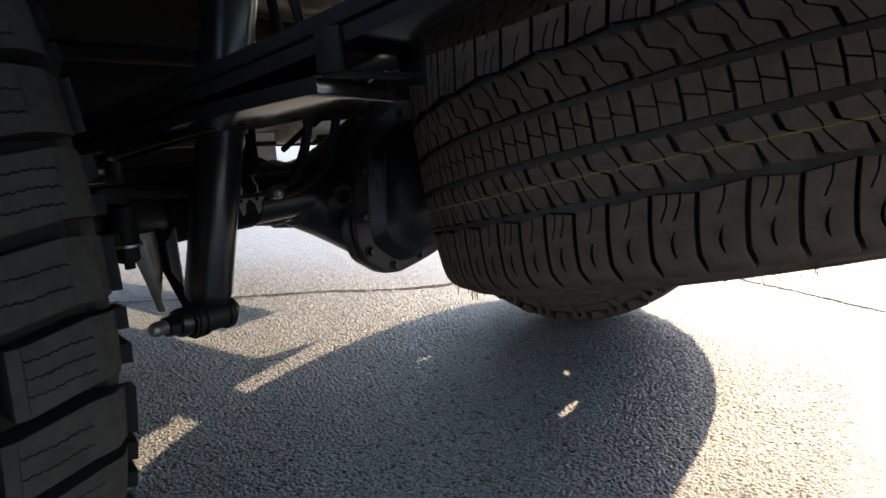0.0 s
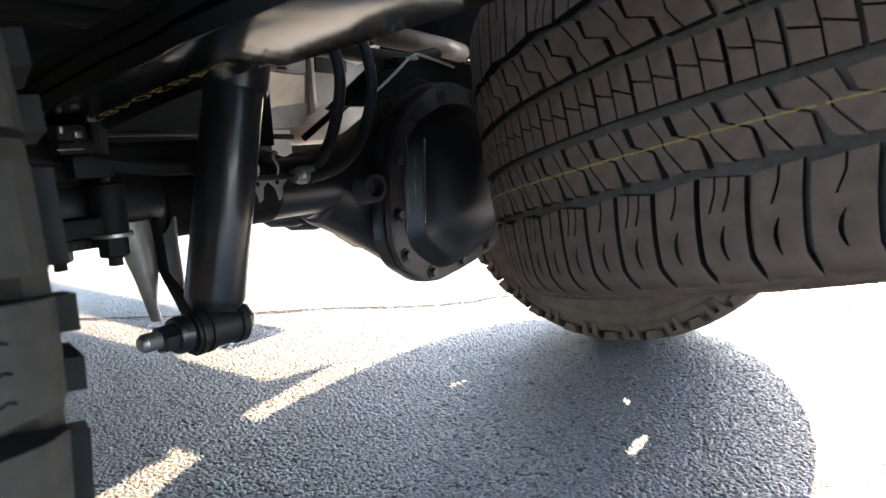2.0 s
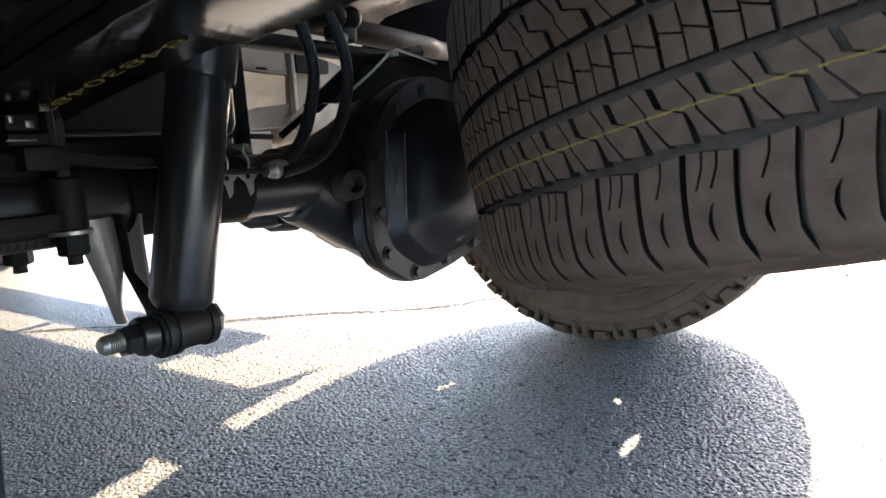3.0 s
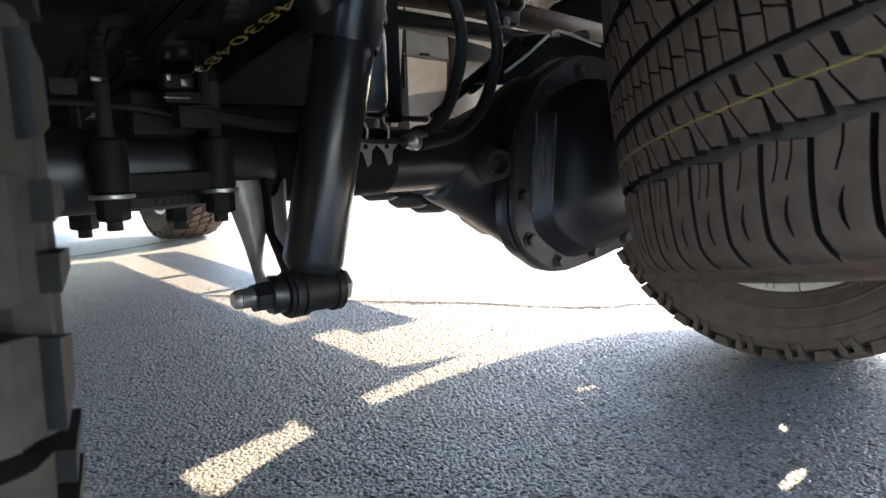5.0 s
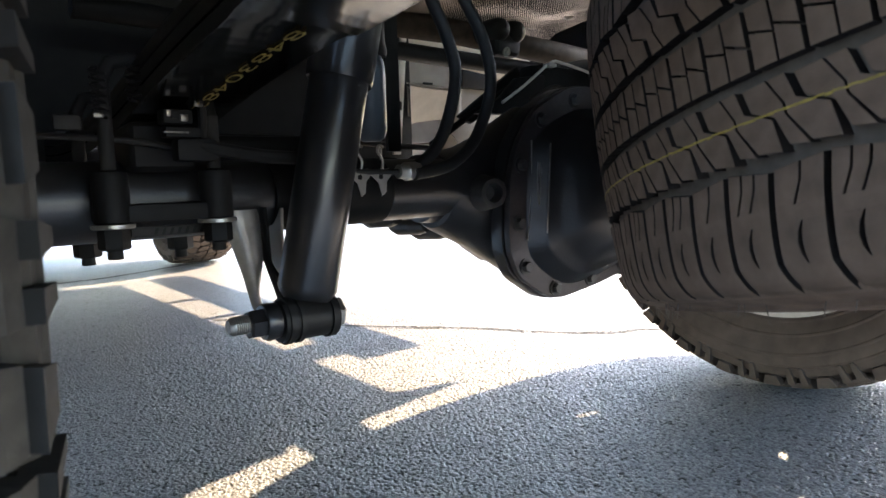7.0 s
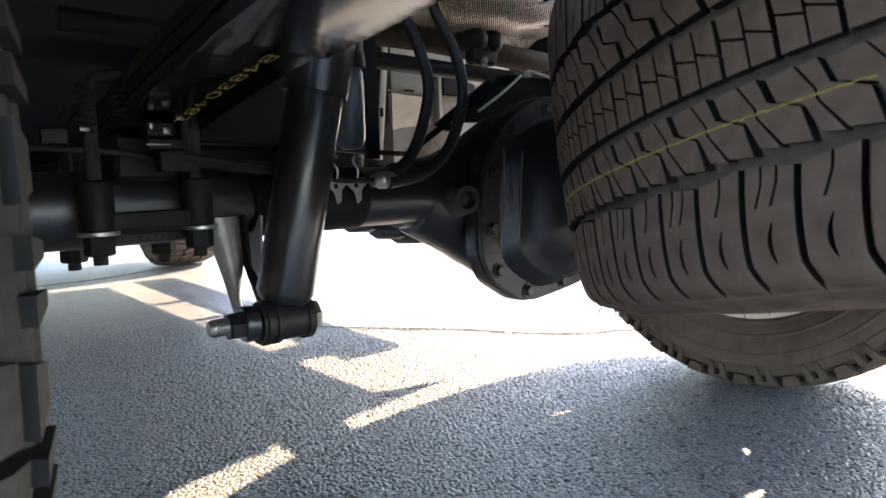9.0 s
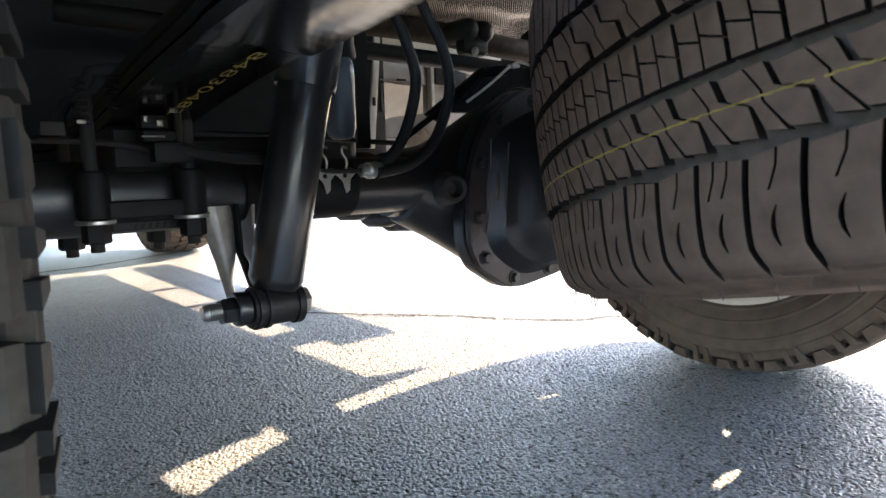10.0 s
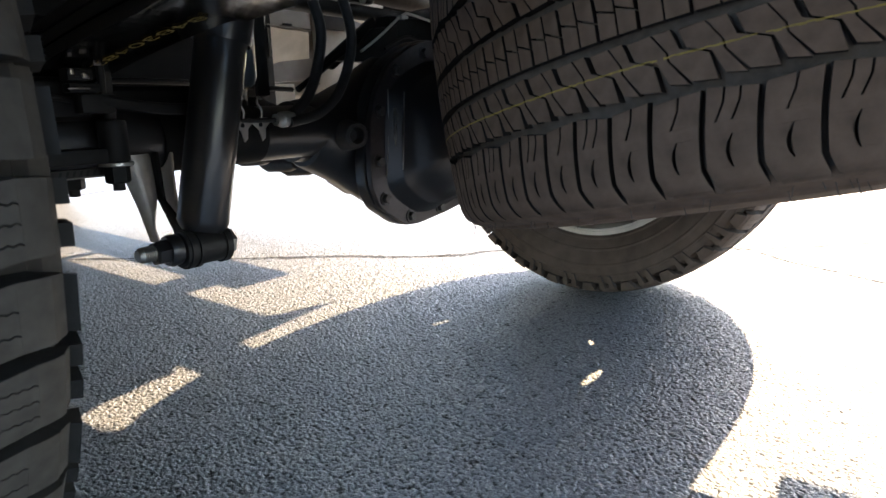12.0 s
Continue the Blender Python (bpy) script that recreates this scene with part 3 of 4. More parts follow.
crack("crack", [(0.12, 1.53), (0.18, 1.46), (0.30, 1.27), (0.45, 1.045), (0.53, 0.945), (0.65, 0.80), (0.74, 0.64), (0.80, 0.56), (0.90, 0.465), (0.99, 0.41), (1.2, 0.12), (1.416, -0.20), (1.404, -0.287), (1.325, -0.39), (1.285, -0.49), (1.203, -0.641), (1.15, -0.756), (1.08, -1.0), (1.04, -1.4)], 0.017, 3)
crack("crack", [(1.41, -0.22), (1.62, -0.45), (1.9, -0.7), (2.6, -1.3)], 0.016, 8)

# ---- the truck ----
truck = new("pickup_truck")
tagged(truck, "dark heavy-duty pickup truck parked on sunlit grey asphalt", "truck")

WHEEL_R = 0.446
at_tyre, at_tread = all_terrain(WHEEL_R)
road_tyre, road_blocks, far_tread, road_stripe = highway()


dusty_at_tyre, dusty_at_tread = at_tyre.copy(), at_tread.copy()
for me, skins in ((at_tyre, (groove_rubber, rubber)), (at_tread, (groove_rubber, rubber)), (dusty_at_tyre, (lug_side_shade, road_dust)), (dusty_at_tread, (lug_side_shade, road_dust)), (road_tyre, (groove_dust, dusty_rubber)), (far_tread, (block_side_shade, dusty_rubber)), *((me, (block_side_shade, dusty_rubber)) for me in {me for me, a in road_blocks})):
    for skin in skins:
        me.materials.append(skin.m)


def wheel(name, centre, side, spin, label, dusty=False):
    rim = part(name, rim_mesh(WHEEL_R - 0.16, 0.275, side, WINDOWS), rim_silver, truck, label)
    rim.matrix_basis = pose(*centre, spin, 0, 0)
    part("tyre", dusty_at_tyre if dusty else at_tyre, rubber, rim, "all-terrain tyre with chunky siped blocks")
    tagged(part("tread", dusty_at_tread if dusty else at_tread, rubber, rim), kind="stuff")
    ring = [(0.314 * math.cos(2 * math.pi * k / 72), 0.314 * math.sin(2 * math.pi * k / 72)) for k in range(73)]
    part("bead", tube([(-side * 0.116, a, b) for a, b in ring], 0.0065, 8, False), groove_rubber, rim, "dark rubber bead against the rim")
    disc = lathe_exact([(-0.02, 0.0005), (-0.02, 0.17), (0.01, 0.17), (0.01, 0.0005)], (0, 0, 0), (side, 0, 0), 40)
    part("brake_disc", disc, pipe_steel, rim, "dull steel brake disc")
    return rim


wheel("rear_wheel", (-0.752, 0.06, 0.446), -1, 9.2, "silver wheel with a dark all-terrain tyre")
wheel("rear_wheel", (0.832, -0.042, 0.446), 1, 0.0, "silver wheel with a dusty all-terrain tyre", True)
wheel("front_wheel", (0.64, 3.30, 0.446), 1, 0.0, "far silver wheel with an all-terrain tyre", True)
wheel("front_wheel", (-0.735, 3.32, 0.446), -1, 5.0, "far silver wheel with an all-terrain tyre")

SPARE = (0.133, -0.579, 0.5285)
SPARE_AXIS = Vector((0.053, 0.21, 1.0)).normalized()
spare = new("spare_wheel")
tagged(spare, "dusty spare wheel with a highway tyre hung under the truck bed", "spare wheel")
spare.matrix_basis = Matrix.Translation(SPARE) @ Vector((1, 0, 0)).rotation_difference(SPARE_AXIS).to_matrix().to_4x4() @ pose(0, 0, 0, 14, 0, 0)
part("rim", rim_mesh(0.42 - 0.205, 0.285, 1), rim_silver, spare, "silver steel rim")
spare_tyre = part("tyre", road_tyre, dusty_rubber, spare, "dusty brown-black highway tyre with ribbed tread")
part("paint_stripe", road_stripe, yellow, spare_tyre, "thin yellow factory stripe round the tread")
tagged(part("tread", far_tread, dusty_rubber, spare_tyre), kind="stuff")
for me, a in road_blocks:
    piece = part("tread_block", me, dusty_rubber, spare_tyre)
    piece.matrix_basis = Matrix.Rotation(-a, 4, "X")

# rear axle: tubes, differential housing, cover and bolts
AXLE_Y, AXLE_Z = 0.074, 0.442
DIFF = Vector((0.175, 0.036, 0.430))
axle = part("axle_tube", tube([(-0.70, AXLE_Y, AXLE_Z), (-0.035, AXLE_Y, AXLE_Z)], 0.0405, 36), satin_black, truck, "satin black rear axle tube")
part("axle_tube", tube([(0.88, 0.02, AXLE_Z), (0.40, 0.06, AXLE_Z), (0.38, 0.06, AXLE_Z), (0.26, AXLE_Y, AXLE_Z)], [0.0405, 0.0405, 0.058, 0.085], 32), satin_black, truck, "satin black rear axle tube")
# tube seam ring and the wide sleeve that carries the line clips
part("tube_sleeve", tube([(-0.325, AXLE_Y - 0.006, AXLE_Z), (-0.320, AXLE_Y - 0.006, AXLE_Z), (-0.170, AXLE_Y - 0.006, AXLE_Z), (-0.167, AXLE_Y - 0.006, AXLE_Z)], [0.0395, 0.0415, 0.0415, 0.0395], 36), deep_black, axle)
rows = [(-0.014, 0.146), (0.0, 0.146), (0.02, 0.138), (0.05, 0.128), (0.10, 0.115), (0.16, 0.095), (0.20, 0.066), (0.24, 0.046), (0.34, 0.044), (0.37, 0.05), (0.40, 0.045)]
housing = part("differential_housing", tube([DIFF + Vector((0, y, 0)) for y, r in rows], [r for y, r in rows], 44), satin_black, truck, "black cast differential housing")
# cast neck that flares from the axle tube into the housing
neck = [(-0.082, 0.040, 0.040), (-0.080, 0.049, 0.047), (-0.060, 0.051, 0.049), (-0.058, 0.058, 0.050), (-0.050, 0.064, 0.051), (-0.003, 0.087, 0.060), (0.049, 0.116, 0.082), (0.100, 0.146, 0.112), (0.120, 0.152, 0.122)]


def cone_neck():
    """The casting between tube and housing: deeper below than above, and flat towards the back."""
    verts, faces, seg = [], [], 40
    for x, down, up in neck:
        for j in range(seg):
            a = 2 * math.pi * j / seg
            z = math.sin(a)
            verts.append((x, 0.096 + min(down, 0.060 + 0.1 * (down - 0.05)) * math.cos(a), AXLE_Z + z * (up if z > 0 else down)))
    for k in range(len(neck) - 1):
        for j in range(seg):
            b, c = k * seg + j, k * seg + (j + 1) % seg
            faces.append([b, c, c + seg, b + seg])
    return verts, faces


part("housing_neck", cone_neck(), satin_black, housing, "cast neck between axle tube and housing")
for a in (200, 225, 250, 275, 310, 20, 130):
    c, sn = math.cos(radians(a)), math.sin(radians(a))
    part("rib", prism([(0.150, 0.0), (0.145, 0.02), (0.122, 0.12), (0.06, 0.2), (0.05, 0.0)], lambda r, y, d, c=c, sn=sn: DIFF + Vector((r * c - d * sn, y, r * sn + d * c)), -0.005, 0.005, 0.002), satin_black, housing)
part("drive_shaft", tube([DIFF + Vector((0, 0.40, 0)), DIFF + Vector((0, 0.50, 0.03)), DIFF + Vector((0, 0.52, 0.035)), DIFF + Vector((0, 2.2, 0.14))], [0.045, 0.045, 0.04, 0.04], 24), matt_black, truck, "dark steel drive shaft running forward")

# outlines of the cover's bolted rim and of the foot of its dome, across (x) and up (z)
RIM = [(0.012, 0.346), (0.030, 0.309), (0.088, 0.273), (0.122, 0.267), (0.205, 0.277), (0.292, 0.293), (0.330, 0.325), (0.342, 0.385), (0.340, 0.470), (0.312, 0.532), (0.262, 0.572), (0.190, 0.590), (0.132, 0.582), (0.066, 0.549), (0.030, 0.500), (0.014, 0.455), (0.010, 0.380)]
DOME = [(0.044, 0.368), (0.050, 0.338), (0.078, 0.313), (0.128, 0.285), (0.205, 0.292), (0.275, 0.311), (0.310, 0.360), (0.318, 0.440), (0.300, 0.508), (0.245, 0.552), (0.165, 0.556), (0.098, 0.532), (0.058, 0.502), (0.047, 0.455)]


def rounded(points, cut=0.28, steps=4):
    """A closed outline with its corners rounded off."""
    out = []
    for j, p in enumerate(points):
        a, b, c = Vector(points[j - 1]), Vector(p), Vector(points[(j + 1) % len(points)])
        near, far = b.lerp(a, cut), b.lerp(c, cut)
        for k in range(steps + 1):
            f = k / steps
            v = near.lerp(b, f).lerp(b.lerp(far, f), f)
            out.append((v.x, v.y))
    return out


cover_at = lambda a, b, d: (a, 0.016 - d, b)
part("cover_flange", prism(rounded(RIM, 0.25, 3), cover_at, 0.0, 0.012, 0.0025), cover_rim, housing, "grey flange of the differential cover")
part("gasket", prism([(0.175 + (x - 0.175) * 1.015, 0.43 + (z - 0.43) * 1.015) for x, z in rounded(RIM, 0.25, 3)], cover_at, -0.024, -0.0015, 0.002), satin_black, housing)


def dome():
    """The cover's bulge: steep sides that round over into a crowned face."""
    foot = [Vector(p) for p in rounded(DOME, 0.42, 5)]
    middle = Vector((0.188, 0.424))
    rings = [(1.02, 0.0115), (1.005, 0.0120), (0.993, 0.0135), (0.885, 0.0330), (0.872, 0.0348), (0.855, 0.0362), (0.80, 0.0410), (0.745, 0.0490), (0.69, 0.0590), (0.62, 0.0685), (0.53, 0.0770), (0.42, 0.0835), (0.30, 0.0880), (0.16, 0.0905), (0.05, 0.0913)]
    verts, faces = [], []
    m = len(foot)
    for j, (k, d) in enumerate(rings):
        for p in foot:
            v = (p - middle) * k
            v = middle + v.lerp(v.normalized() * 0.120 * k, min(1.0, max(0.0, j - 5) * 0.11))
            verts.append(cover_at(v.x, v.y, d))
        if j:
            for i in range(m):
                a, b = (j - 1) * m + i, (j - 1) * m + (i + 1) % m
                faces.append([a, b, b + m, a + m])
    faces.append([(len(rings) - 1) * m + i for i in range(m)])
    return verts, faces


cover = part("differential_cover", dome(), satin_black, housing, "glossy black domed differential cover")
for a, b in ((0.040, 0.324), (0.104, 0.285), (0.187, 0.290), (0.270, 0.305), (0.322, 0.372), (0.324, 0.460), (0.296, 0.524), (0.240, 0.566), (0.152, 0.566), (0.078, 0.535), (0.034, 0.470), (0.028, 0.388)):
    bolt = part("bolt", hex_bolt(cover_at(a, b, 0.012), (0, -1, 0), 0.0082, 0.009), flange_paint, housing)
    part("washer", tube([cover_at(a, b, 0.0118), cover_at(a, b, 0.0142)], 0.0118, 20), flange_paint, bolt)
# thin bright steel lines: three bowed on the cover's steep side, two along its creases
def bowed(x, half, z0, z1, d, lean=0.0):
    return curve([cover_at(x + lean * f + half * math.sin(math.pi * f), z0 + (z1 - z0) * f, d + 0.002 * math.sin(math.pi * f)) for f in (0.0, 0.2, 0.4, 0.6, 0.8, 1.0)], 4)


for half, x in ((-0.0045, 0.064), (0.0035, 0.066), (0.0005, 0.065)):
    part("raised_lens", tube(bowed(x - 0.007, half, 0.412, 0.474, 0.0255), 0.0013, 6), steel, housing)
part("crease_bead", tube(bowed(0.0440, 0.001, 0.362, 0.505, 0.0140, 0.012), 0.0012, 6), steel, housing)
part("crease_bead", tube(bowed(0.0635, -0.002, 0.372, 0.500, 0.0345, 0.010), 0.0013, 6), steel, housing)
part("pinion_casting", prism([(-0.06, 0.405), (-0.02, 0.390), (0.02, 0.384), (0.06, 0.40), (0.06, 0.45), (-0.05, 0.44)], lambda a, b, d: (a, d, b), 0.25, 0.31, 0.008), flange_paint, housing, "grey cast pinion support")
part("pinion_casting", prism([(0.0, 0.392), (0.05, 0.373), (0.07, 0.371), (0.09, 0.352), (0.105, 0.350), (0.125, 0.328), (0.17, 0.300), (0.24, 0.298), (0.25, 0.42), (0.14, 0.46), (0.0, 0.45)], lambda a, b, d: (a, d, b), 0.215, 0.245, 0.006), satin_black, housing, "black ribbed pinion casting")
for x, z in ((-0.03, 0.393), (0.03, 0.376), (0.075, 0.364)):
    part("casting_lump", tube([(x, 0.22, z), (x, 0.24, z), (x, 0.30, z - 0.004), (x, 0.32, z - 0.004)], [0.010, 0.016, 0.016, 0.010], 14), flange_paint, housing)
# raised casting figures on the cover
for txt, dx, dz, dy in (("20", 0.218, 0.452, 0.0905), ("49", 0.226, 0.426, 0.0905)):
    c = bpy.data.curves.new("casting_number", "FONT")
    c.body, c.size, c.extrude = txt, 0.02, 0.0012
    ob = new("casting_number", c)
    me = bpy.data.meshes.new_from_object(ob)
    bpy.data.objects.remove(ob)
    num = part("casting_number", me, satin_black, housing)
    num.matrix_basis = pose(dx, 0.016 - dy, dz, 90, 0, 12)
# fill plug boss
part("filler_boss", lathe_exact([(0.022, 0.0005), (0.020, 0.0110), (0.001, 0.0118), (-0.002, 0.0135), (-0.002, 0.0190), (0.002, 0.0212), (0.06, 0.030)], (-0.019, 0.004, 0.433), (0.30, 1, 0), 32), flange_paint, housing, "round filler plug boss with a dark hole")

# leaf springs, U-bolts and shock absorbers
SPRING_X0, SPRING_X1 = -0.475, -0.388


def spring_z(y):
    """The underside of the lowest leaf along its inner edge: arched, with a straight tail behind a slight kink."""
    if y > 0:
        return 0.5247 - 0.187 * y + 0.25 * y * y
    bow = lambda v: 0.5247 - 0.1868 * v - 0.1773 * v * v
    f = max(0.0, min(1.0, (-0.225 - y) / 0.03))
    f = f * f * (3 - 2 * f)
    return bow(max(y, -0.26)) * (1 - f) + (0.5545 + 0.094 * (-0.242 - y)) * f


def twist(y):
    """A slight roll added to the tail so its underside mirrors the lit ground."""
    f = max(0.0, min(1.0, (-0.225 - y) / 0.03))
    return 0.09 * f * f * (3 - 2 * f)


def leaf(x0, x1, y0, y1, lift, thick, gape=0.0):
    outline = []
    n = 72
    ys = [y0 + (y1 - y0) * k / n for k in range(n + 1)]
    rise = lambda y: lift + gape * max(0.0, (-0.2 - y) / 0.25) ** 1.5
    low = [(y, spring_z(y) + rise(y)) for y in ys]
    high = [(y, spring_z(y) + rise(y) + thick) for y in ys[::-1]]
    return prism(low + high, lambda a, b, d: (d, a, b + twist(a) * (x1 - d)), x0, x1, 0.0018)


for x0, x1, lab in ((SPRING_X0, SPRING_X1, "black leaf spring pack with a yellow stencilled part number"), (0.568, 0.655, "black leaf spring pack")):
    drop = 0.0 if x0 < 0 else 0.03
    pack = part("leaf_spring", leaf(x0, x1, -0.432, 0.66, -drop, 0.013), spring_paint, truck, lab)
    part("leaf", leaf(x0, x1, -0.78, 0.8, 0.0145 - drop, 0.012, 0.014), spring_paint, pack)
    part("leaf", leaf(x0, x1, -0.98, 0.98, 0.028 - drop, 0.012, 0.015), deep_black, pack)
    # sideways faces get a blacker material, painting shade on the leaf edges
    for ob in (pack, *pack.children):
        ob.data.materials.append(deep_black.m)
        for f in ob.data.polygons:
            f.material_index = int(abs(f.normal.x) > 0.6)
    clip_z = spring_z(-0.45) - drop
    part("spring_clip", joined(plain(rbox((x0 - 0.005, -0.462, clip_z + 0.019), (x0 - 0.001, -0.438, clip_z + 0.050), 0.001)), plain(rbox((x1 + 0.001, -0.462, clip_z + 0.010), (x1 + 0.005, -0.438, clip_z + 0.050), 0.001)), plain(rbox((x0 - 0.001, -0.462, clip_z + 0.016), (x1 + 0.001, -0.438, clip_z + 0.020), 0.001))), deep_black, pack, "black spring rebound clip")
    if x0 < 0:
        for y, r in ((0.45, 0.011),):
            part("rivet", tube([((x0 + x1) / 2, y, spring_z(y) - 0.003), ((x0 + x1) / 2, y, spring_z(y) + 0.002)], r, 16), matt_black, pack)

c = bpy.data.curves.new("stencil", "FONT")
c.body, c.size, c.align_x, c.align_y = "84830482", 0.038, "CENTER", "CENTER"
c.space_character = 1.0
ob = new("stencil", c)
me = bpy.data.meshes.new_from_object(ob)
bpy.data.objects.remove(ob)
STENCIL_Y = -0.128
for v in me.vertices:
    y, x = STENCIL_Y + v.co.x * 1.46, -0.424 + v.co.y * 0.42
    v.co = (x, y, spring_z(y) + twist(y) * (SPRING_X1 - x) - 0.0012)
part("stencil", me, yellow, [o for o in truck.children if o.name.startswith("leaf_spring")][0], "yellow stencilled part number")


def u_bolt(x0, x1, y, low=0.0):
    """A U-bolt over the spring, through the plate below the axle, with deep nuts."""
    top = spring_z(y) + 0.05
    path = [(x0, y, 0.390 - low), (x0, y, top - 0.02), (x0 + 0.008, y, top - 0.004), (x0 + 0.025, y, top), (x1 - 0.025, y, top), (x1 - 0.008, y, top - 0.004), (x1, y, top - 0.02), (x1, y, 0.390 - low)]
    rod = part("u_bolt", tube(path, 0.0068, 12), matt_black, truck, "black U-bolt clamping the leaf spring")
    for x in (x0, x1):
        part("nut", tube([(x, y, 0.3985 - low), (x, y, 0.4005 - low), (x, y, 0.4165 - low), (x, y, 0.4185 - low)], [0.0118, 0.0140, 0.0140, 0.0128], 6), deep_black, rod)
        part("washer", tube([(x, y, 0.4185 - low), (x, y, 0.4192 - low), (x, y, 0.4222 - low), (x, y, 0.4228 - low)], [0.0182, 0.0190, 0.0190, 0.0182], 24), steel, rod, "bright zinc washer")


for x0, x1 in ((-0.497, -0.400), (0.56, 0.663)):
    u_bolt(x0, x1, 0.010)
    u_bolt(x0, x1, 0.134, 0.016)
    plate = part("spring_plate", rbox((x0 - 0.014, 0.000, 0.4228), (x1 + 0.014, 0.030, 0.440), 0.004), deep_black, truck, "black axle plate under the leaf spring")
    shelf = part("spring_plate_edge", rbox((x0 + 0.020, 0.0305, 0.4070), (x1 + 0.012, 0.038, 0.4170), 0.002), pipe_steel, truck, "grey toothed plate edge below the axle")
    for k in range(9):
        part("tooth_gap", prism([(x0 + 0.040 + k * 0.0075, 0.4085), (x0 + 0.0430 + k * 0.0075, 0.4085), (x0 + 0.0455 + k * 0.0075, 0.4150), (x0 + 0.0425 + k * 0.0075, 0.4150)], lambda a, b, d: (a, d, b), 0.0300, 0.0303, 0.0), deep_black, shelf)
    part("spring_seat", rbox((x0 + 0.022, 0.022, 0.470), (x1 - 0.01, 0.124, 0.519 if x0 < 0 else 0.48), 0.012, 3), deep_black, truck, "black spring seat welded to the axle")
    part("seat_wing", rbox((x1 - 0.009, 0.085, 0.467), (x1 + 0.19, 0.120, 0.512), 0.015, 3), deep_black, truck)
    for y in (0.010, 0.134):
        for x in (x0, x1):
            part("collar", tube([(x, y, 0.4228), (x, y, 0.4245), (x, y, 0.466), (x, y, 0.470), (x, y, 0.472)], [0.0148, 0.0160, 0.0160, 0.0150, 0.0095], 20), deep_black, plate)

# shock absorbers
def shock(m, parent):
    foot, head = Vector((-0.334, -0.03, 0.320)), Vector((-0.238, -0.03, 0.735))
    way = (head - foot).normalized()
    at = lambda d: foot + way * d
    body = part("shock_absorber", moved(tube([at(0.014), at(0.02), at(0.026), at(0.25), at(0.262), at(0.40)], [0.022, 0.027, 0.0300, 0.0300, 0.028, 0.028], 32), m), gloss_black, parent, "glossy black tubular shock absorber")
    part("dust_sleeve", moved(lathe_exact([(0.240, 0.031), (0.238, 0.0335), (0.243, 0.0345), (0.43, 0.0345)], foot, way, 32), m), gloss_black, body)
    part("bushing", moved(joined(tube([(-0.362, -0.03, 0.316), (-0.303, -0.03, 0.316)], 0.021, 28), tube([(-0.358, -0.03, 0.316), (-0.352, -0.03, 0.316)], 0.0235, 28), tube([(-0.347, -0.03, 0.316), (-0.342, -0.03, 0.316)], 0.0235, 28), tube([(-0.312, -0.03, 0.316), (-0.304, -0.03, 0.316)], 0.0235, 28)), m), hose_rubber, body, "black rubber bushing eye")
    part("nut", moved(joined(tube([(-0.393, -0.03, 0.318), (-0.391, -0.03, 0.318), (-0.377, -0.03, 0.318)], [0.0125, 0.0145, 0.0150], 6), tube([(-0.378, -0.03, 0.318), (-0.374, -0.03, 0.318), (-0.364, -0.03, 0.318)], [0.0170, 0.0190, 0.0180], 20)), m), gloss_black, body)
    thread = [(-0.412, 0.0065), (-0.409, 0.0085)]
    x = -0.407
    while x < -0.384:
        thread += [(x, 0.0092), (x + 0.001, 0.0082)]
        x += 0.002
    part("bolt_thread", moved(tube([(x, -0.03, 0.319) for x, r in thread], [r for x, r in thread], 18), m), steel, body, "bare steel bolt thread")
    part("bolt_head", moved(tube([(-0.303, -0.03, 0.316), (-0.295, -0.03, 0.316), (-0.292, -0.03, 0.316)], [0.0165, 0.0165, 0.014], 6), m), steel, body, "zinc-plated bolt head")
    return body


shock(Matrix.Translation((-0.009, -0.025, 0.004)), truck)
shock(Matrix.Translation((0.18, 0.0, 0)) @ Matrix.Diagonal((-1, 1, 1, 1)), truck)
# the bracket that carries the shock: two tapered plates welded to the axle


def curved_plate(left, right, z0, z1, depth, bulge, thick=0.003, rows=14, cols=8):
    """A dished plate between two edge lines, each given as (height, x) pairs."""
    verts, faces = [], []
    edge = lambda line, z: np.interp(z, [p[0] for p in line], [p[1] for p in line])
    for back in (0.0, thick):
        for j in range(rows + 1):
            z = z0 + (z1 - z0) * j / rows
            for i in range(cols + 1):
                u = i / cols
                verts.append((edge(left, z) * (1 - u) + edge(right, z) * u, depth + bulge * (2 * u - 1) ** 2 * (0.4 + 0.6 * j / rows) + back, z))
    n, w = (rows + 1) * (cols + 1), cols + 1
    for j in range(rows):
        for i in range(cols):
            a = j * w + i
            faces += [[a, a + 1, a + w + 1, a + w], [n + a, n + a + w, n + a + w + 1, n + a + 1]]
        a, b = j * w, j * w + cols
        faces += [[a, a + w, n + a + w, n + a], [b, n + b, n + b + w, b + w]]
    for i in range(cols):
        a, b = i, rows * w + i
        faces += [[a, n + a, n + a + 1, a + 1], [b, b + 1, n + b + 1, n + b]]
    return verts, faces


br = part("shock_bracket", curved_plate([(0.318, -0.359), (0.36, -0.368), (0.395, -0.378), (0.428, -0.390)], [(0.318, -0.347), (0.336, -0.351), (0.352, -0.347), (0.37, -0.343), (0.39, -0.342), (0.428, -0.344)], 0.318, 0.428, 0.026, 0.013), bracket_plate, truck, "bare silver steel shock bracket tapering to its bolt")
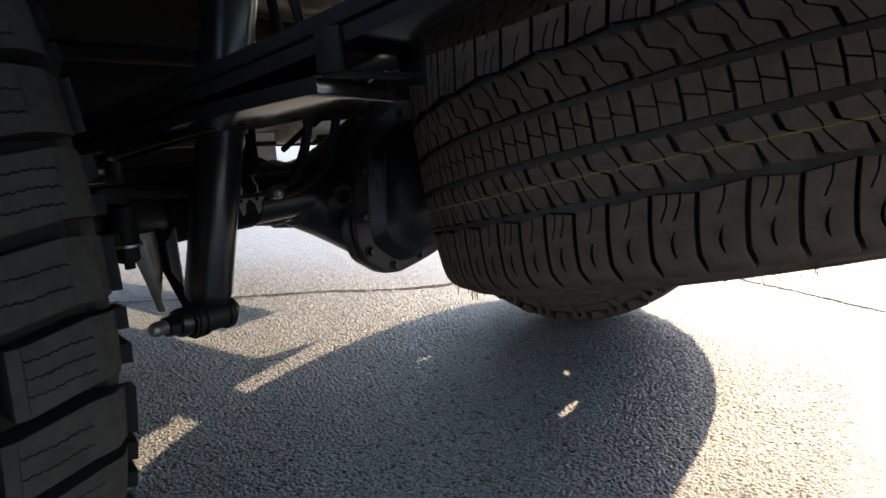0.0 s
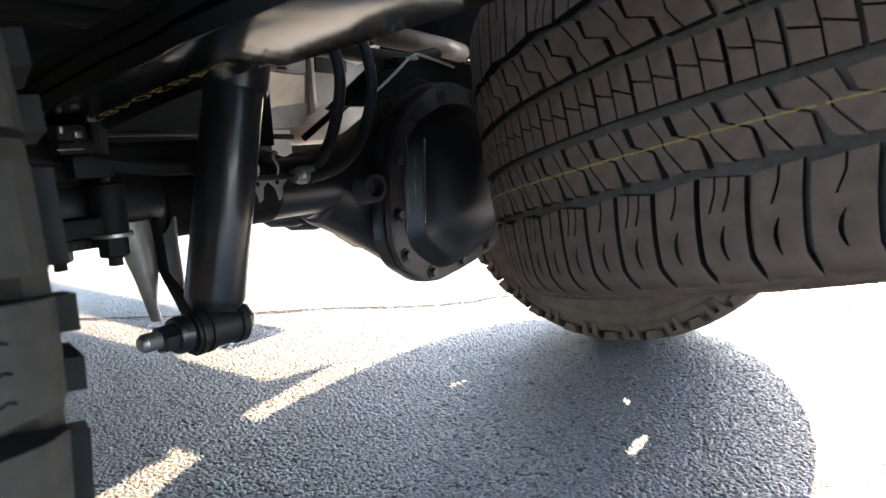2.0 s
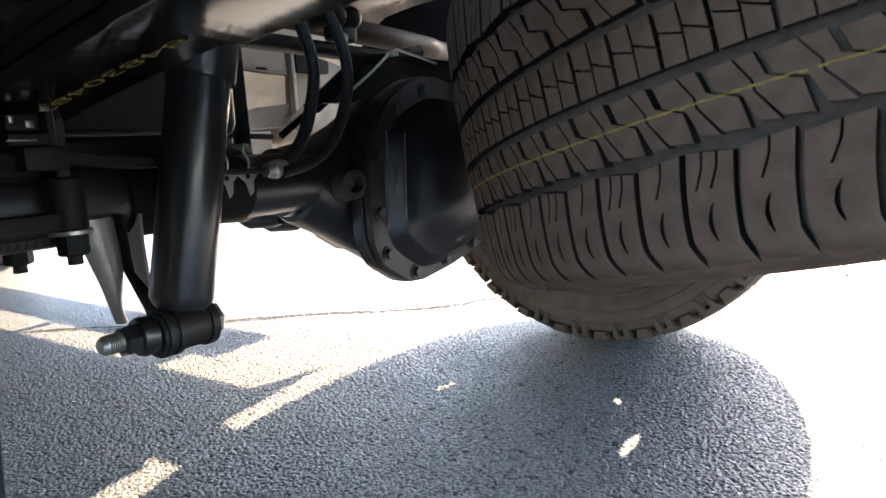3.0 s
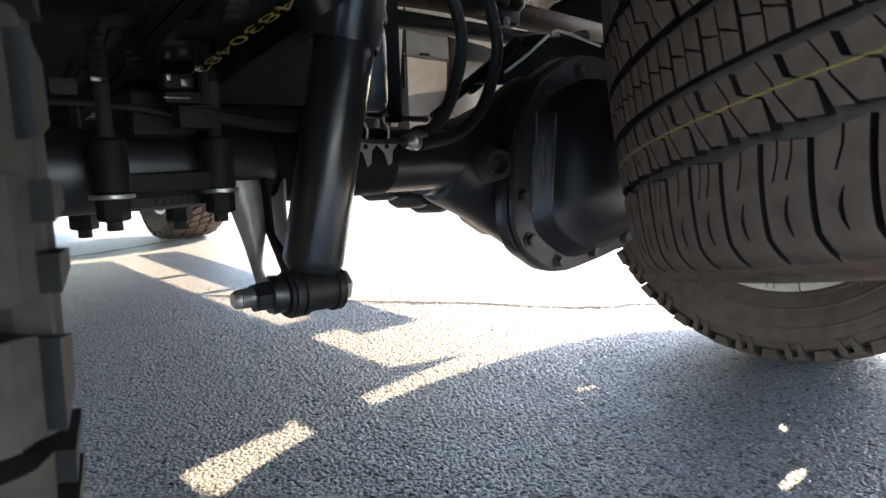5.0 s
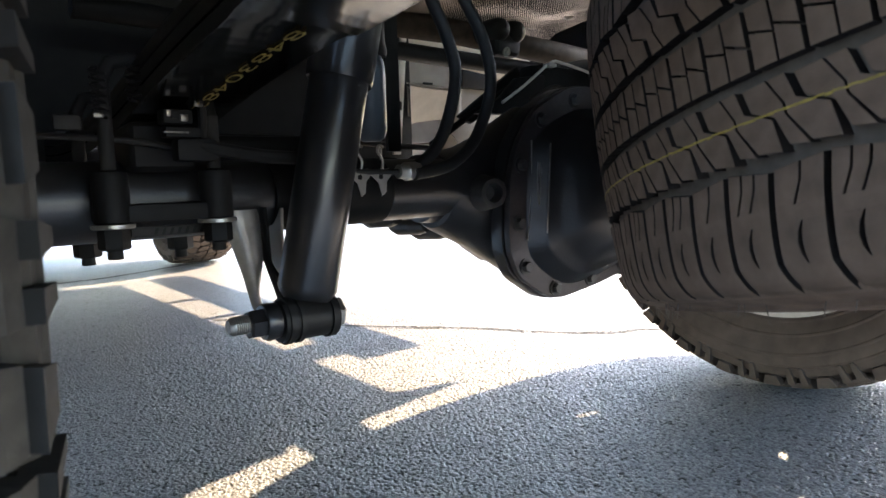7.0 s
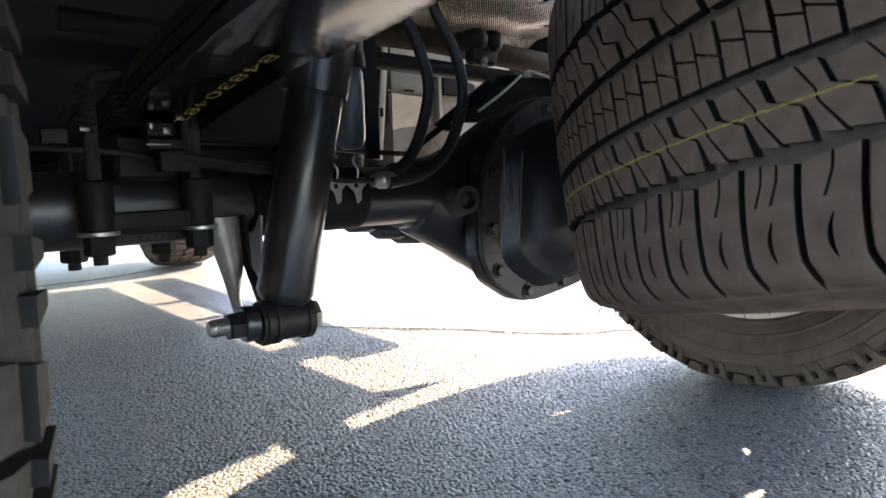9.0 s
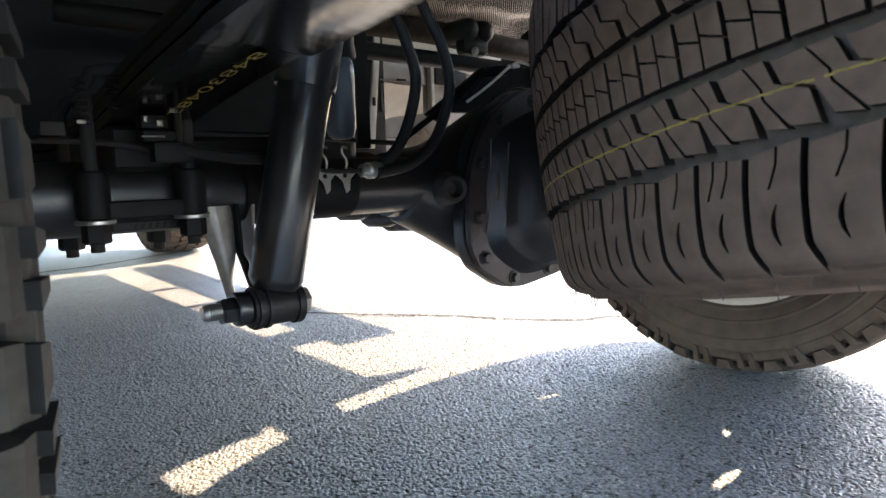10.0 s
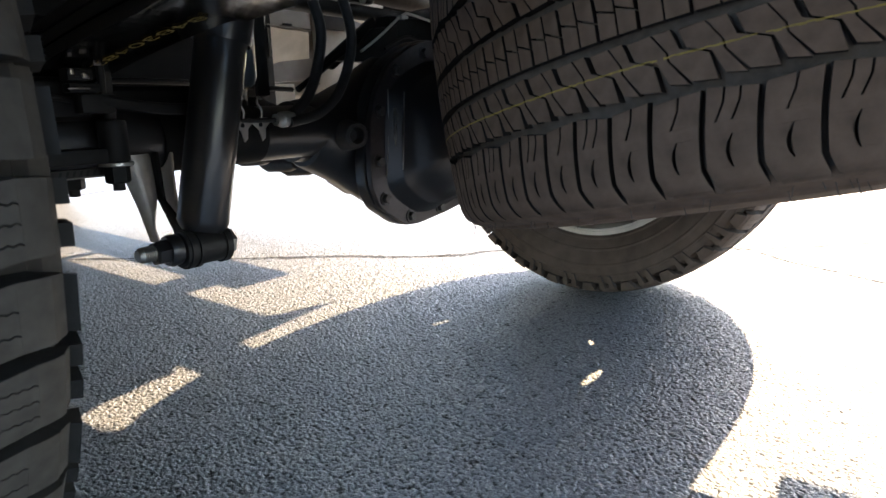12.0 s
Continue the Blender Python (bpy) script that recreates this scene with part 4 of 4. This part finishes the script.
part("bracket_plate", prism([(0.085, 0.43), (0.026, 0.43), (0.020, 0.37), (-0.050, 0.32), (-0.042, 0.300), (-0.018, 0.300), (0.012, 0.34)], lambda a, b, d: (d, a, b), -0.343, -0.339, 0.0015), deep_black, br)
# the pale colour stands in for sunlight on this flange
part("bracket_flange", prism([(0.075, 0.428), (0.028, 0.428), (0.024, 0.40), (0.016, 0.37), (0.008, 0.340), (0.014, 0.336), (0.045, 0.36)], lambda a, b, d: (d + 0.12 * (b - 0.40), a, b), -0.326, -0.322, 0.0012), pale_steel, br, "sunlit bare steel flange")

# brake hoses, fittings and hard lines
near = lambda pts: [(-0.642 + (x + 0.642) * (0.698 + y - 0.042) / 0.698, y - 0.042, 0.47 + (z - 0.47) * (0.698 + y - 0.042) / 0.698) for x, y, z in pts]
hose = part("brake_hose", tube(curve(near([(-0.160, -0.005, 0.467), (-0.128, -0.003, 0.488), (-0.104, 0.0, 0.525), (-0.088, 0.0, 0.585), (-0.103, 0.0, 0.635), (-0.128, 0.01, 0.685), (-0.14, 0.03, 0.76)])), 0.0074, 14), hose_rubber, truck, "black rubber brake hose looping up from the axle")
part("brake_hose", tube(curve(near([(-0.160, -0.012, 0.460), (-0.10, -0.005, 0.472), (-0.055, 0.0, 0.507), (-0.027, 0.0, 0.575), (-0.040, 0.0, 0.635), (-0.075, 0.01, 0.69), (-0.10, 0.03, 0.76)])), 0.0074, 14), hose_rubber, truck, "black rubber brake hose looping up from the axle")
part("hose_fitting", tube([(-0.216, -0.050, 0.464), (-0.208, -0.050, 0.464), (-0.206, -0.049, 0.464), (-0.188, -0.047, 0.465)], [0.008, 0.008, 0.0105, 0.0105], 12), steel, hose, "silver crimped fitting")
for k, x in enumerate((-0.262, -0.235)):
    at = lambda a, b, x=x: (x + a, -0.045, 0.464 + b)
    clip = part("line_clip", tube(curve([at(-0.001, -0.003), at(0.002, 0.012), at(-0.004, 0.022), at(-0.002, 0.029), at(0.003, 0.027)], 5), 0.0016, 8), bracket_steel, truck, "small stamped bracket for the brake line")
    part("clip_plate", prism([(-0.013, 0.003), (-0.014, -0.003), (-0.004, -0.012), (0.0, -0.026), (0.005, -0.022), (0.006, -0.010), (0.014, -0.002), (0.010, 0.004)], lambda a, b, d, x=x: (x + a, -0.045 + d, 0.464 + b), -0.001, 0.001, 0.0004), bracket_plate, clip)
    part("clip_hole", tube([(x - 0.002, -0.0468, 0.459), (x - 0.002, -0.0455, 0.459)], 0.0028, 10), deep_black, clip)
part("brake_line", tube(curve([(-0.33, -0.03, 0.470), (-0.26, -0.045, 0.465), (-0.21, -0.050, 0.464)]), 0.003, 8), pipe_steel, truck)
part("brake_line", tube(curve([(-0.62, 0.03, 0.500), (-0.55, 0.02, 0.503), (-0.47, 0.01, 0.498), (-0.40, 0.015, 0.485)]), 0.0032, 8), pipe_steel, truck)

# things above and ahead of the axle
part("cross_tube", tube([(-0.45, 0.36, 0.70), (0.04, 0.35, 0.690), (0.50, 0.35, 0.681), (0.60, 0.34, 0.702)], 0.0165, 14), deep_black, truck, "black cross bar ahead of the axle")
part("cable", tube(curve([(-0.48, 0.37, 0.532), (-0.15, 0.38, 0.530), (-0.02, 0.40, 0.527), (0.10, 0.40, 0.520), (0.18, 0.40, 0.516)]), 0.0055, 10), hose_rubber, truck)
part("stay", prism([(0.105, 0.560), (0.135, 0.548), (0.27, 0.630), (0.25, 0.655)], lambda a, b, d: (a, d, b), 0.215, 0.228, 0.003), deep_black, truck)
part("stay", tube([(0.03, 0.20, 0.510), (0.14, 0.20, 0.575), (0.24, 0.20, 0.628)], 0.006, 8), deep_black, truck)
part("line_bracket", rbox((0.25, 0.17, 0.555), (0.52, 0.215, 0.655), 0.012), deep_black, truck, "black bracket above the differential")
part("line_bracket", prism([(0.10, 0.56), (0.26, 0.56), (0.27, 0.635), (0.20, 0.625), (0.16, 0.59)], lambda a, b, d: (a, d, b), 0.165, 0.18, 0.004), deep_black, truck)
part("brake_line", tube(curve([(0.145, 0.15, 0.578), (0.20, 0.15, 0.610), (0.265, 0.15, 0.652), (0.30, 0.15, 0.655), (0.40, 0.15, 0.640)], 5), 0.0027, 8), pale_steel, truck, "bright steel brake line")
part("brake_line", tube(curve([(0.20, 0.14, 0.585), (0.26, 0.14, 0.61), (0.30, 0.14, 0.606), (0.36, 0.14, 0.59)], 5), 0.003, 8), pipe_steel, truck)
part("clip", rbox((0.255, 0.142, 0.645), (0.275, 0.158, 0.652), 0.002), steel, truck)
part("exhaust_pipe", tube(curve([(-0.10, 0.55, 0.79), (0.10, 0.52, 0.783), (0.30, 0.47, 0.772), (0.46, 0.43, 0.752), (0.60, 0.425, 0.744), (0.70, 0.437, 0.743), (0.79, 0.447, 0.742), (0.85, 0.47, 0.744), (0.93, 0.495, 0.746)]), 0.027, 24), rusty_pipe, truck, "rust-brown exhaust tailpipe arching over the axle")
hanger = part("exhaust_hanger", rbox((0.325, 0.345, 0.705), (0.400, 0.385, 0.757), 0.016, 3), deep_black, truck, "black rubber exhaust hanger")
for x in (0.338, 0.384):
    part("hanger_lobe", lathe_exact([(0.0, 0.0005), (0.001, 0.008), (0.004, 0.015), (0.010, 0.0205), (0.018, 0.0235), (0.030, 0.0245), (0.075, 0.0245)], (x, 0.330, 0.757), (0, 1, 0), 24), deep_black, hanger)
part("bolt", hex_bolt((0.352, 0.345, 0.712), (0, -1, -0.2), 0.007, 0.006), steel, hanger)

# muffler body and its stamped flange
muffler = part("muffler", rbox((0.43, 0.665, 0.50), (0.79, 0.90, 0.735), 0.045, 4), panel_steel, truck, "pale aluminised steel muffler ahead of the axle")
part("end_cap", rbox((0.486, 0.640, 0.684), (0.60, 0.664, 0.731), 0.006), pipe_steel, muffler, "dull grey end cap")
part("seam", rbox((0.474, 0.645, 0.560), (0.486, 0.664, 0.735), 0.003), pale_steel, muffler)
part("foot", prism([(0.426, 0.569), (0.524, 0.620), (0.53, 0.565), (0.456, 0.535)], lambda a, b, d: (a, d, b), 0.620, 0.626, 0.002), panel_steel, muffler)


def sheet(near, far, thick=0.003):
    """A thin folded face between two lines of points."""
    a, b = [Vector(p) for p in near], [Vector(p) for p in far]
    n = len(a)
    up = (a[-1] - a[0]).cross(b[0] - a[0]).normalized() * thick
    verts = a + b + [p + up for p in a] + [p + up for p in b]
    faces = []
    for k in range(n - 1):
        faces += [[k, k + 1, n + k + 1, n + k], [2 * n + k, 3 * n + k, 3 * n + k + 1, 2 * n + k + 1], [k, 2 * n + k, 2 * n + k + 1, k + 1], [n + k, n + k + 1, 3 * n + k + 1, 3 * n + k]]
    faces += [[0, n, 3 * n, 2 * n], [n - 1, 3 * n - 1, 4 * n - 1, 2 * n - 1]]
    return verts, faces


# the stamped support panel: folded faces between an upright flange and the muffler
panel = part("support_panel", sheet([(0.285, 0.62, 0.734), (0.43, 0.62, 0.730)], [(0.285, 0.618, 0.676), (0.43, 0.618, 0.673)]), panel_steel, truck, "pale stamped steel panel with folds and a slot")
part("upright_flange", prism([(0.226, 0.512), (0.247, 0.512), (0.273, 0.75), (0.28, 0.87), (0.262, 0.87), (0.256, 0.75)], lambda a, b, d: (a, d, b), 0.588, 0.594, 0.0015), pale_steel, panel, "pale upright steel flange with a slot")
part("slot", rbox((0.2445, 0.5845, 0.612), (0.2525, 0.5885, 0.632), 0.0015), matt_black, panel)
part("lip", sheet([(0.275, 0.595, 0.7395), (0.412, 0.595, 0.7355), (0.534, 0.595, 0.7315), (0.66, 0.595, 0.7255)], [(0.285, 0.622, 0.7350), (0.43, 0.622, 0.7305), (0.552, 0.622, 0.7185), (0.62, 0.622, 0.7045)]), pale_steel, panel)
part("upper_strip", sheet([(0.270, 0.600, 0.790), (0.388, 0.600, 0.785), (0.70, 0.600, 0.775)], [(0.270, 0.618, 0.744), (0.388, 0.618, 0.742), (0.70, 0.618, 0.735)]), pale_steel, panel)
part("slot", rbox((0.338, 0.6115, 0.6795), (0.366, 0.6165, 0.6845), 0.0015), matt_black, panel)
part("fold", sheet([(0.278, 0.600, 0.675), (0.345, 0.602, 0.670), (0.415, 0.600, 0.668)], [(0.290, 0.617, 0.677), (0.355, 0.617, 0.674), (0.432, 0.617, 0.673)]), panel_steel, panel)
part("fold", sheet([(0.278, 0.603, 0.672), (0.330, 0.606, 0.669), (0.410, 0.603, 0.666)], [(0.305, 0.665, 0.578), (0.375, 0.672, 0.597), (0.460, 0.665, 0.606)]), pale_steel, panel)
part("fold", sheet([(0.290, 0.640, 0.580), (0.345, 0.646, 0.593), (0.395, 0.648, 0.599), (0.450, 0.640, 0.604)], [(0.272, 0.630, 0.540), (0.33, 0.632, 0.542), (0.38, 0.632, 0.545), (0.42, 0.630, 0.547)]), panel_steel, panel)
part("fold", sheet([(0.265, 0.62, 0.539), (0.365, 0.62, 0.537)], [(0.266, 0.624, 0.445), (0.37, 0.624, 0.445)]), pale_steel, panel)
part("gusset", sheet([(0.278, 0.598, 0.668), (0.278, 0.598, 0.600)], [(0.318, 0.640, 0.650), (0.302, 0.640, 0.606)]), panel_steel, panel)
stop = part("bump_stop", lathe_exact([(0.0, 0.0005), (0.0, 0.014), (0.005, 0.020), (0.016, 0.024), (0.10, 0.025), (0.118, 0.0235), (0.128, 0.019), (0.132, 0.0005)], (-0.086, 0.20, 0.514), (0, 0, 1), 40), canister_grey, truck, "smooth blue-grey bump stop above the axle")
part("cup", lathe_exact([(0.126, 0.0005), (0.126, 0.027), (0.132, 0.029), (0.150, 0.026), (0.30, 0.026), (0.31, 0.0005)], (-0.086, 0.20, 0.514), (0, 0, 1), 32), deep_black, stop, "black cup of the bump stop")
part("strap", rbox((-0.038, 0.226, 0.500), (-0.011, 0.234, 0.745), 0.002), deep_black, truck, "black steel strap beside the bump stop")


def embossed(x0, x1, y0, y1, z, tilt, cell=0.0072, high=0.0030):
    """A sheet of aluminium foil embossed with rows of small round dimples and a few soft folds."""
    nx, ny = round((x1 - x0) / cell) * 4, round((y1 - y0) / cell) * 4
    x, y = np.meshgrid(np.linspace(x0, x1, nx + 1), np.linspace(y0, y1, ny + 1))
    knob = np.clip(np.sin(2 * np.pi * x / cell) * np.sin(2 * np.pi * y / cell), 0, None)
    fold = 0.006 * np.sin(9 * x + 14 * y) + 0.004 * np.sin(31 * x - 5 * y)
    zz = z + tilt * (y - y0) + high * knob + fold
    verts = np.stack([x, y, zz], -1).reshape(-1, 3).tolist()
    faces = [[j * (nx + 1) + i, j * (nx + 1) + i + 1, (j + 1) * (nx + 1) + i + 1, (j + 1) * (nx + 1) + i] for j in range(ny) for i in range(nx)]
    return verts, faces


def two_tone(name, shape, level=0.0012):
    """Foil with black on the steeper faces of its dimples."""
    me = mesh_of(name, shape)
    me.materials.append(foil.m)
    me.materials.append(deep_black.m)
    rng = random.Random(6)
    for f in me.polygons:
        z = [me.vertices[v].co.z for v in f.vertices]
        f.material_index = int(max(z) - min(z) > level * rng.uniform(0.6, 1.4))
    return me


shield = part("heat_shield", two_tone("heat_shield", embossed(0.22, 0.80, 0.28, 0.60, 0.875, -0.10)), foil, truck, "silver embossed aluminium heat shield under the bed")
part("shield_step", two_tone("shield_step", embossed(0.24, 0.80, 0.60, 0.70, 0.843, -0.55)), foil, shield)
for x, y in ((0.45, 0.45), (0.62, 0.58), (0.74, 0.5)):
    part("bolt", hex_bolt((x, y, 0.862), (0, 0, -1), 0.009, 0.006), steel, shield)

# frame rails and cross members
for x0, x1 in ((-0.46, -0.37), (0.55, 0.64)):
    part("frame_rail", rbox((x0, -1.45, 0.862), (x1, 0.90, 0.975), 0.008), gloss_black, truck, "black boxed frame rail")
    part("frame_rail", rbox((x0, 0.901, 0.62), (x1, 3.9, 0.78), 0.008), gloss_black, truck, "black boxed frame rail")
for y, z in ((-1.2, 0.87), (0.80, 0.87), (1.6, 0.72), (2.6, 0.72)):
    part("cross_member", rbox((-0.369, y, z), (0.549, y + 0.09, z + 0.08), 0.01), gloss_black, truck, "black frame cross member")


# body: bed and cab sides with wheel arches, floors, step
def side_outline():
    """A body side: bottom line, wheel arches, sills."""
    out = [(-1.35, 0.70), (-1.30, 0.645), (-0.55, 0.645), (-0.56, 0.75), (-0.55, 0.86), (-0.51, 0.93), (-0.44, 0.966), (-0.2, 0.972), (0.1, 0.972), (0.322, 0.970), (0.378, 0.979), (0.392, 1.022), (0.402, 1.018), (0.426, 0.965), (0.442, 0.935), (0.447, 0.880), (0.447, 0.846), (0.472, 0.838), (0.470, 0.737)]
    out += [(0.50, 0.507), (0.545, 0.610), (0.565, 0.634), (2.72, 0.66)]
    for k in range(15):
        a = radians(180 - 12.86 * k)
        out.append((3.28 + 0.545 * math.cos(a), 0.56 + 0.545 * math.sin(a)))
    return out + [(3.84, 0.6), (4.3, 0.6), (4.4, 0.7), (4.4, 1.2), (2.9, 1.3), (2.5, 1.95), (0.9, 1.95), (0.85, 1.5), (-1.35, 1.5)]


part("body_side", prism(side_outline(), lambda a, b, d: (d, a, b), 1.02, 1.05), body_paint, truck, "dark painted body side with wheel arches")
# unseen panel added to keep left sky light off the spare tyre
part("corner_skirt", rbox((-0.938, -1.345, 0.33), (-0.912, -0.56, 0.642), 0.006), matt_black, truck, "black plastic corner skirt behind the wheel")
part("body_side", prism(side_outline(), lambda a, b, d: (d, a, b), -0.94, -0.91), body_paint, truck, "dark painted body side with wheel arches")
part("bed_floor", rbox((-0.62, -1.35, 0.98), (0.73, 0.85, 1.01), 0.003), matt_black, truck, "dark underside of the truck bed")
for x0, x1 in ((0.731, 1.019), (-0.909, -0.621)):
    part("wheel_house", rbox((x0, -0.8, 1.10), (x1, 0.7, 1.13), 0.003), matt_black, truck, "dark inner wheel house")
    part("bed_edge", rbox((x0, -1.34, 0.98), (x1, -0.6, 1.01), 0.003), matt_black, truck)
    part("bed_edge", rbox((x0, 0.55, 0.98), (x1, 0.84, 1.01), 0.003), matt_black, truck)
part("cab_floor", rbox((-0.885, 0.95, 0.68), (1.015, 2.72, 0.72), 0.01), matt_black, truck, "dark underside of the cab")
part("engine_tray", rbox((-0.45, 2.73, 0.50), (0.60, 4.3, 0.54), 0.02), matt_black, truck, "dark tray under the engine")
part("cab_roof", rbox((-0.885, 0.9, 1.80), (1.015, 2.5, 1.85), 0.02), body_paint, truck)
part("cab_back", rbox((-0.885, 0.86, 0.95), (1.015, 0.9, 1.8), 0.01), body_paint, truck)
part("bonnet", rbox((-0.885, 2.75, 1.05), (1.015, 4.35, 1.1), 0.02), body_paint, truck)
part("tailgate", rbox((-0.885, -1.34, 1.011), (1.015, -1.28, 1.48), 0.01), body_paint, truck)
part("front_bumper", rbox((-0.93, 4.30, 0.24), (1.06, 4.42, 0.70), 0.02, 3), matt_black, truck, "black front bumper with its air dam")
# unseen panel added to cut rear light on the underbody and spare
part("rear_sill", rbox((-0.885, -1.34, 0.90), (1.015, -1.30, 1.008), 0.01), matt_black, truck, "dark panel below the tailgate")
part("rear_bumper", rbox((-0.95, -1.50, 0.62), (1.08, -1.352, 0.80), 0.03, 3), steel, truck, "steel rear bumper")
# side step with its brackets
step = part("side_step", rbox((0.97, 0.81, 0.469), (1.11, 2.80, 0.517), 0.012, 3), matt_black, truck, "black side step below the cab")
for y0, y1 in ((0.90, 1.06), (1.62, 1.665), (2.04, 2.09)):
    part("step_bracket", rbox((0.985, y0, 0.515), (1.015, y1, 0.69), 0.004), matt_black, step)

# left step is out of view, set low to shade the ground inside
left_step = part("side_step", rbox((-1.00, 0.52, 0.22), (-0.86, 2.80, 0.28), 0.012, 3), matt_black, truck, "black side step below the cab")
for y0 in (0.95, 1.62, 2.04):
    part("step_bracket", rbox((-0.900, y0, 0.278), (-0.875, y0 + 0.05, 0.69), 0.004), matt_black, left_step)
# unseen panel added to close off sky light under the left sill
part("rocker_panel", rbox((-0.938, 0.53, 0.30), (-0.912, 2.70, 0.642), 0.006), matt_black, truck, "black rocker panel above the side step")

part("tank_strap", rbox((0.151, 0.60, 0.40), (0.29, 0.66, 0.88), 0.004), deep_black, truck)
# thin dark sheet added to hide the bright backdrop ahead of the bed
part("bed_bulkhead", rbox((-0.86, 0.945, 0.60), (1.0, 0.949, 0.98), 0.0), matt_black, truck, "dark closing panel between bed and cab")
part("fuel_tank", rbox((-0.86, 0.505, 0.385), (0.15, 0.94, 0.89), 0.03, 4), deep_black, truck, "black plastic fuel tank ahead of the axle")

# small sensor connectors and clips beside the spring
box = part("sensor_connector", joined(plain(rbox((-0.458, -0.034, 0.512), (-0.432, -0.012, 0.525), 0.003)), plain(rbox((-0.456, -0.030, 0.500), (-0.424, -0.010, 0.510), 0.003)), plain(rbox((-0.452, -0.037, 0.516), (-0.447, -0.033, 0.522), 0.001))), deep_black, truck, "small black cable connector with bright clips")
for a, b in (((-0.456, -0.0365, 0.518), (-0.452, -0.034, 0.524)), ((-0.444, -0.0365, 0.514), (-0.437, -0.034, 0.520)), ((-0.430, -0.034, 0.528), (-0.422, -0.030, 0.531)), ((-0.459, -0.034, 0.5035), (-0.436, -0.0315, 0.505))):
    part("clip", rbox(a, b, 0.001), bracket_steel, box)
part("cable", tube(curve([(-0.44, -0.02, 0.496), (-0.415, -0.03, 0.490), (-0.36, -0.03, 0.482), (-0.30, -0.02, 0.481)]), 0.0070, 10), deep_black, box)
part("connector_block", rbox((-0.448, -0.034, 0.478), (-0.410, -0.012, 0.499), 0.005), deep_black, box)
part("loom", tube(curve([(-0.421, -0.024, 0.55), (-0.420, -0.024, 0.52), (-0.420, -0.022, 0.496)]), 0.0042, 10), deep_black, box)
# brake line clips and a coiled wire beside the wheel
coil = [(-0.508 + 0.006 * math.cos(k * 0.9), -0.03 + 0.006 * math.sin(k * 0.9), 0.515 + k * 0.0009) for k in range(48)]
loom = part("coiled_wire", tube(coil, 0.0013, 6), deep_black, truck, "coiled sensor wire beside the wheel")
coil = [(-0.480 + 0.006 * math.cos(k * 0.9), -0.03 + 0.006 * math.sin(k * 0.9), 0.530 + k * 0.0009) for k in range(36)]
part("coil", tube(coil, 0.0013, 6), deep_black, loom)
part("clip", rbox((-0.545, -0.036, 0.504), (-0.524, -0.030, 0.517), 0.003), pipe_steel, loom, "dull steel line clip")
part("clip", rbox((-0.515, -0.037, 0.515), (-0.507, -0.034, 0.519), 0.001), bracket_steel, loom)
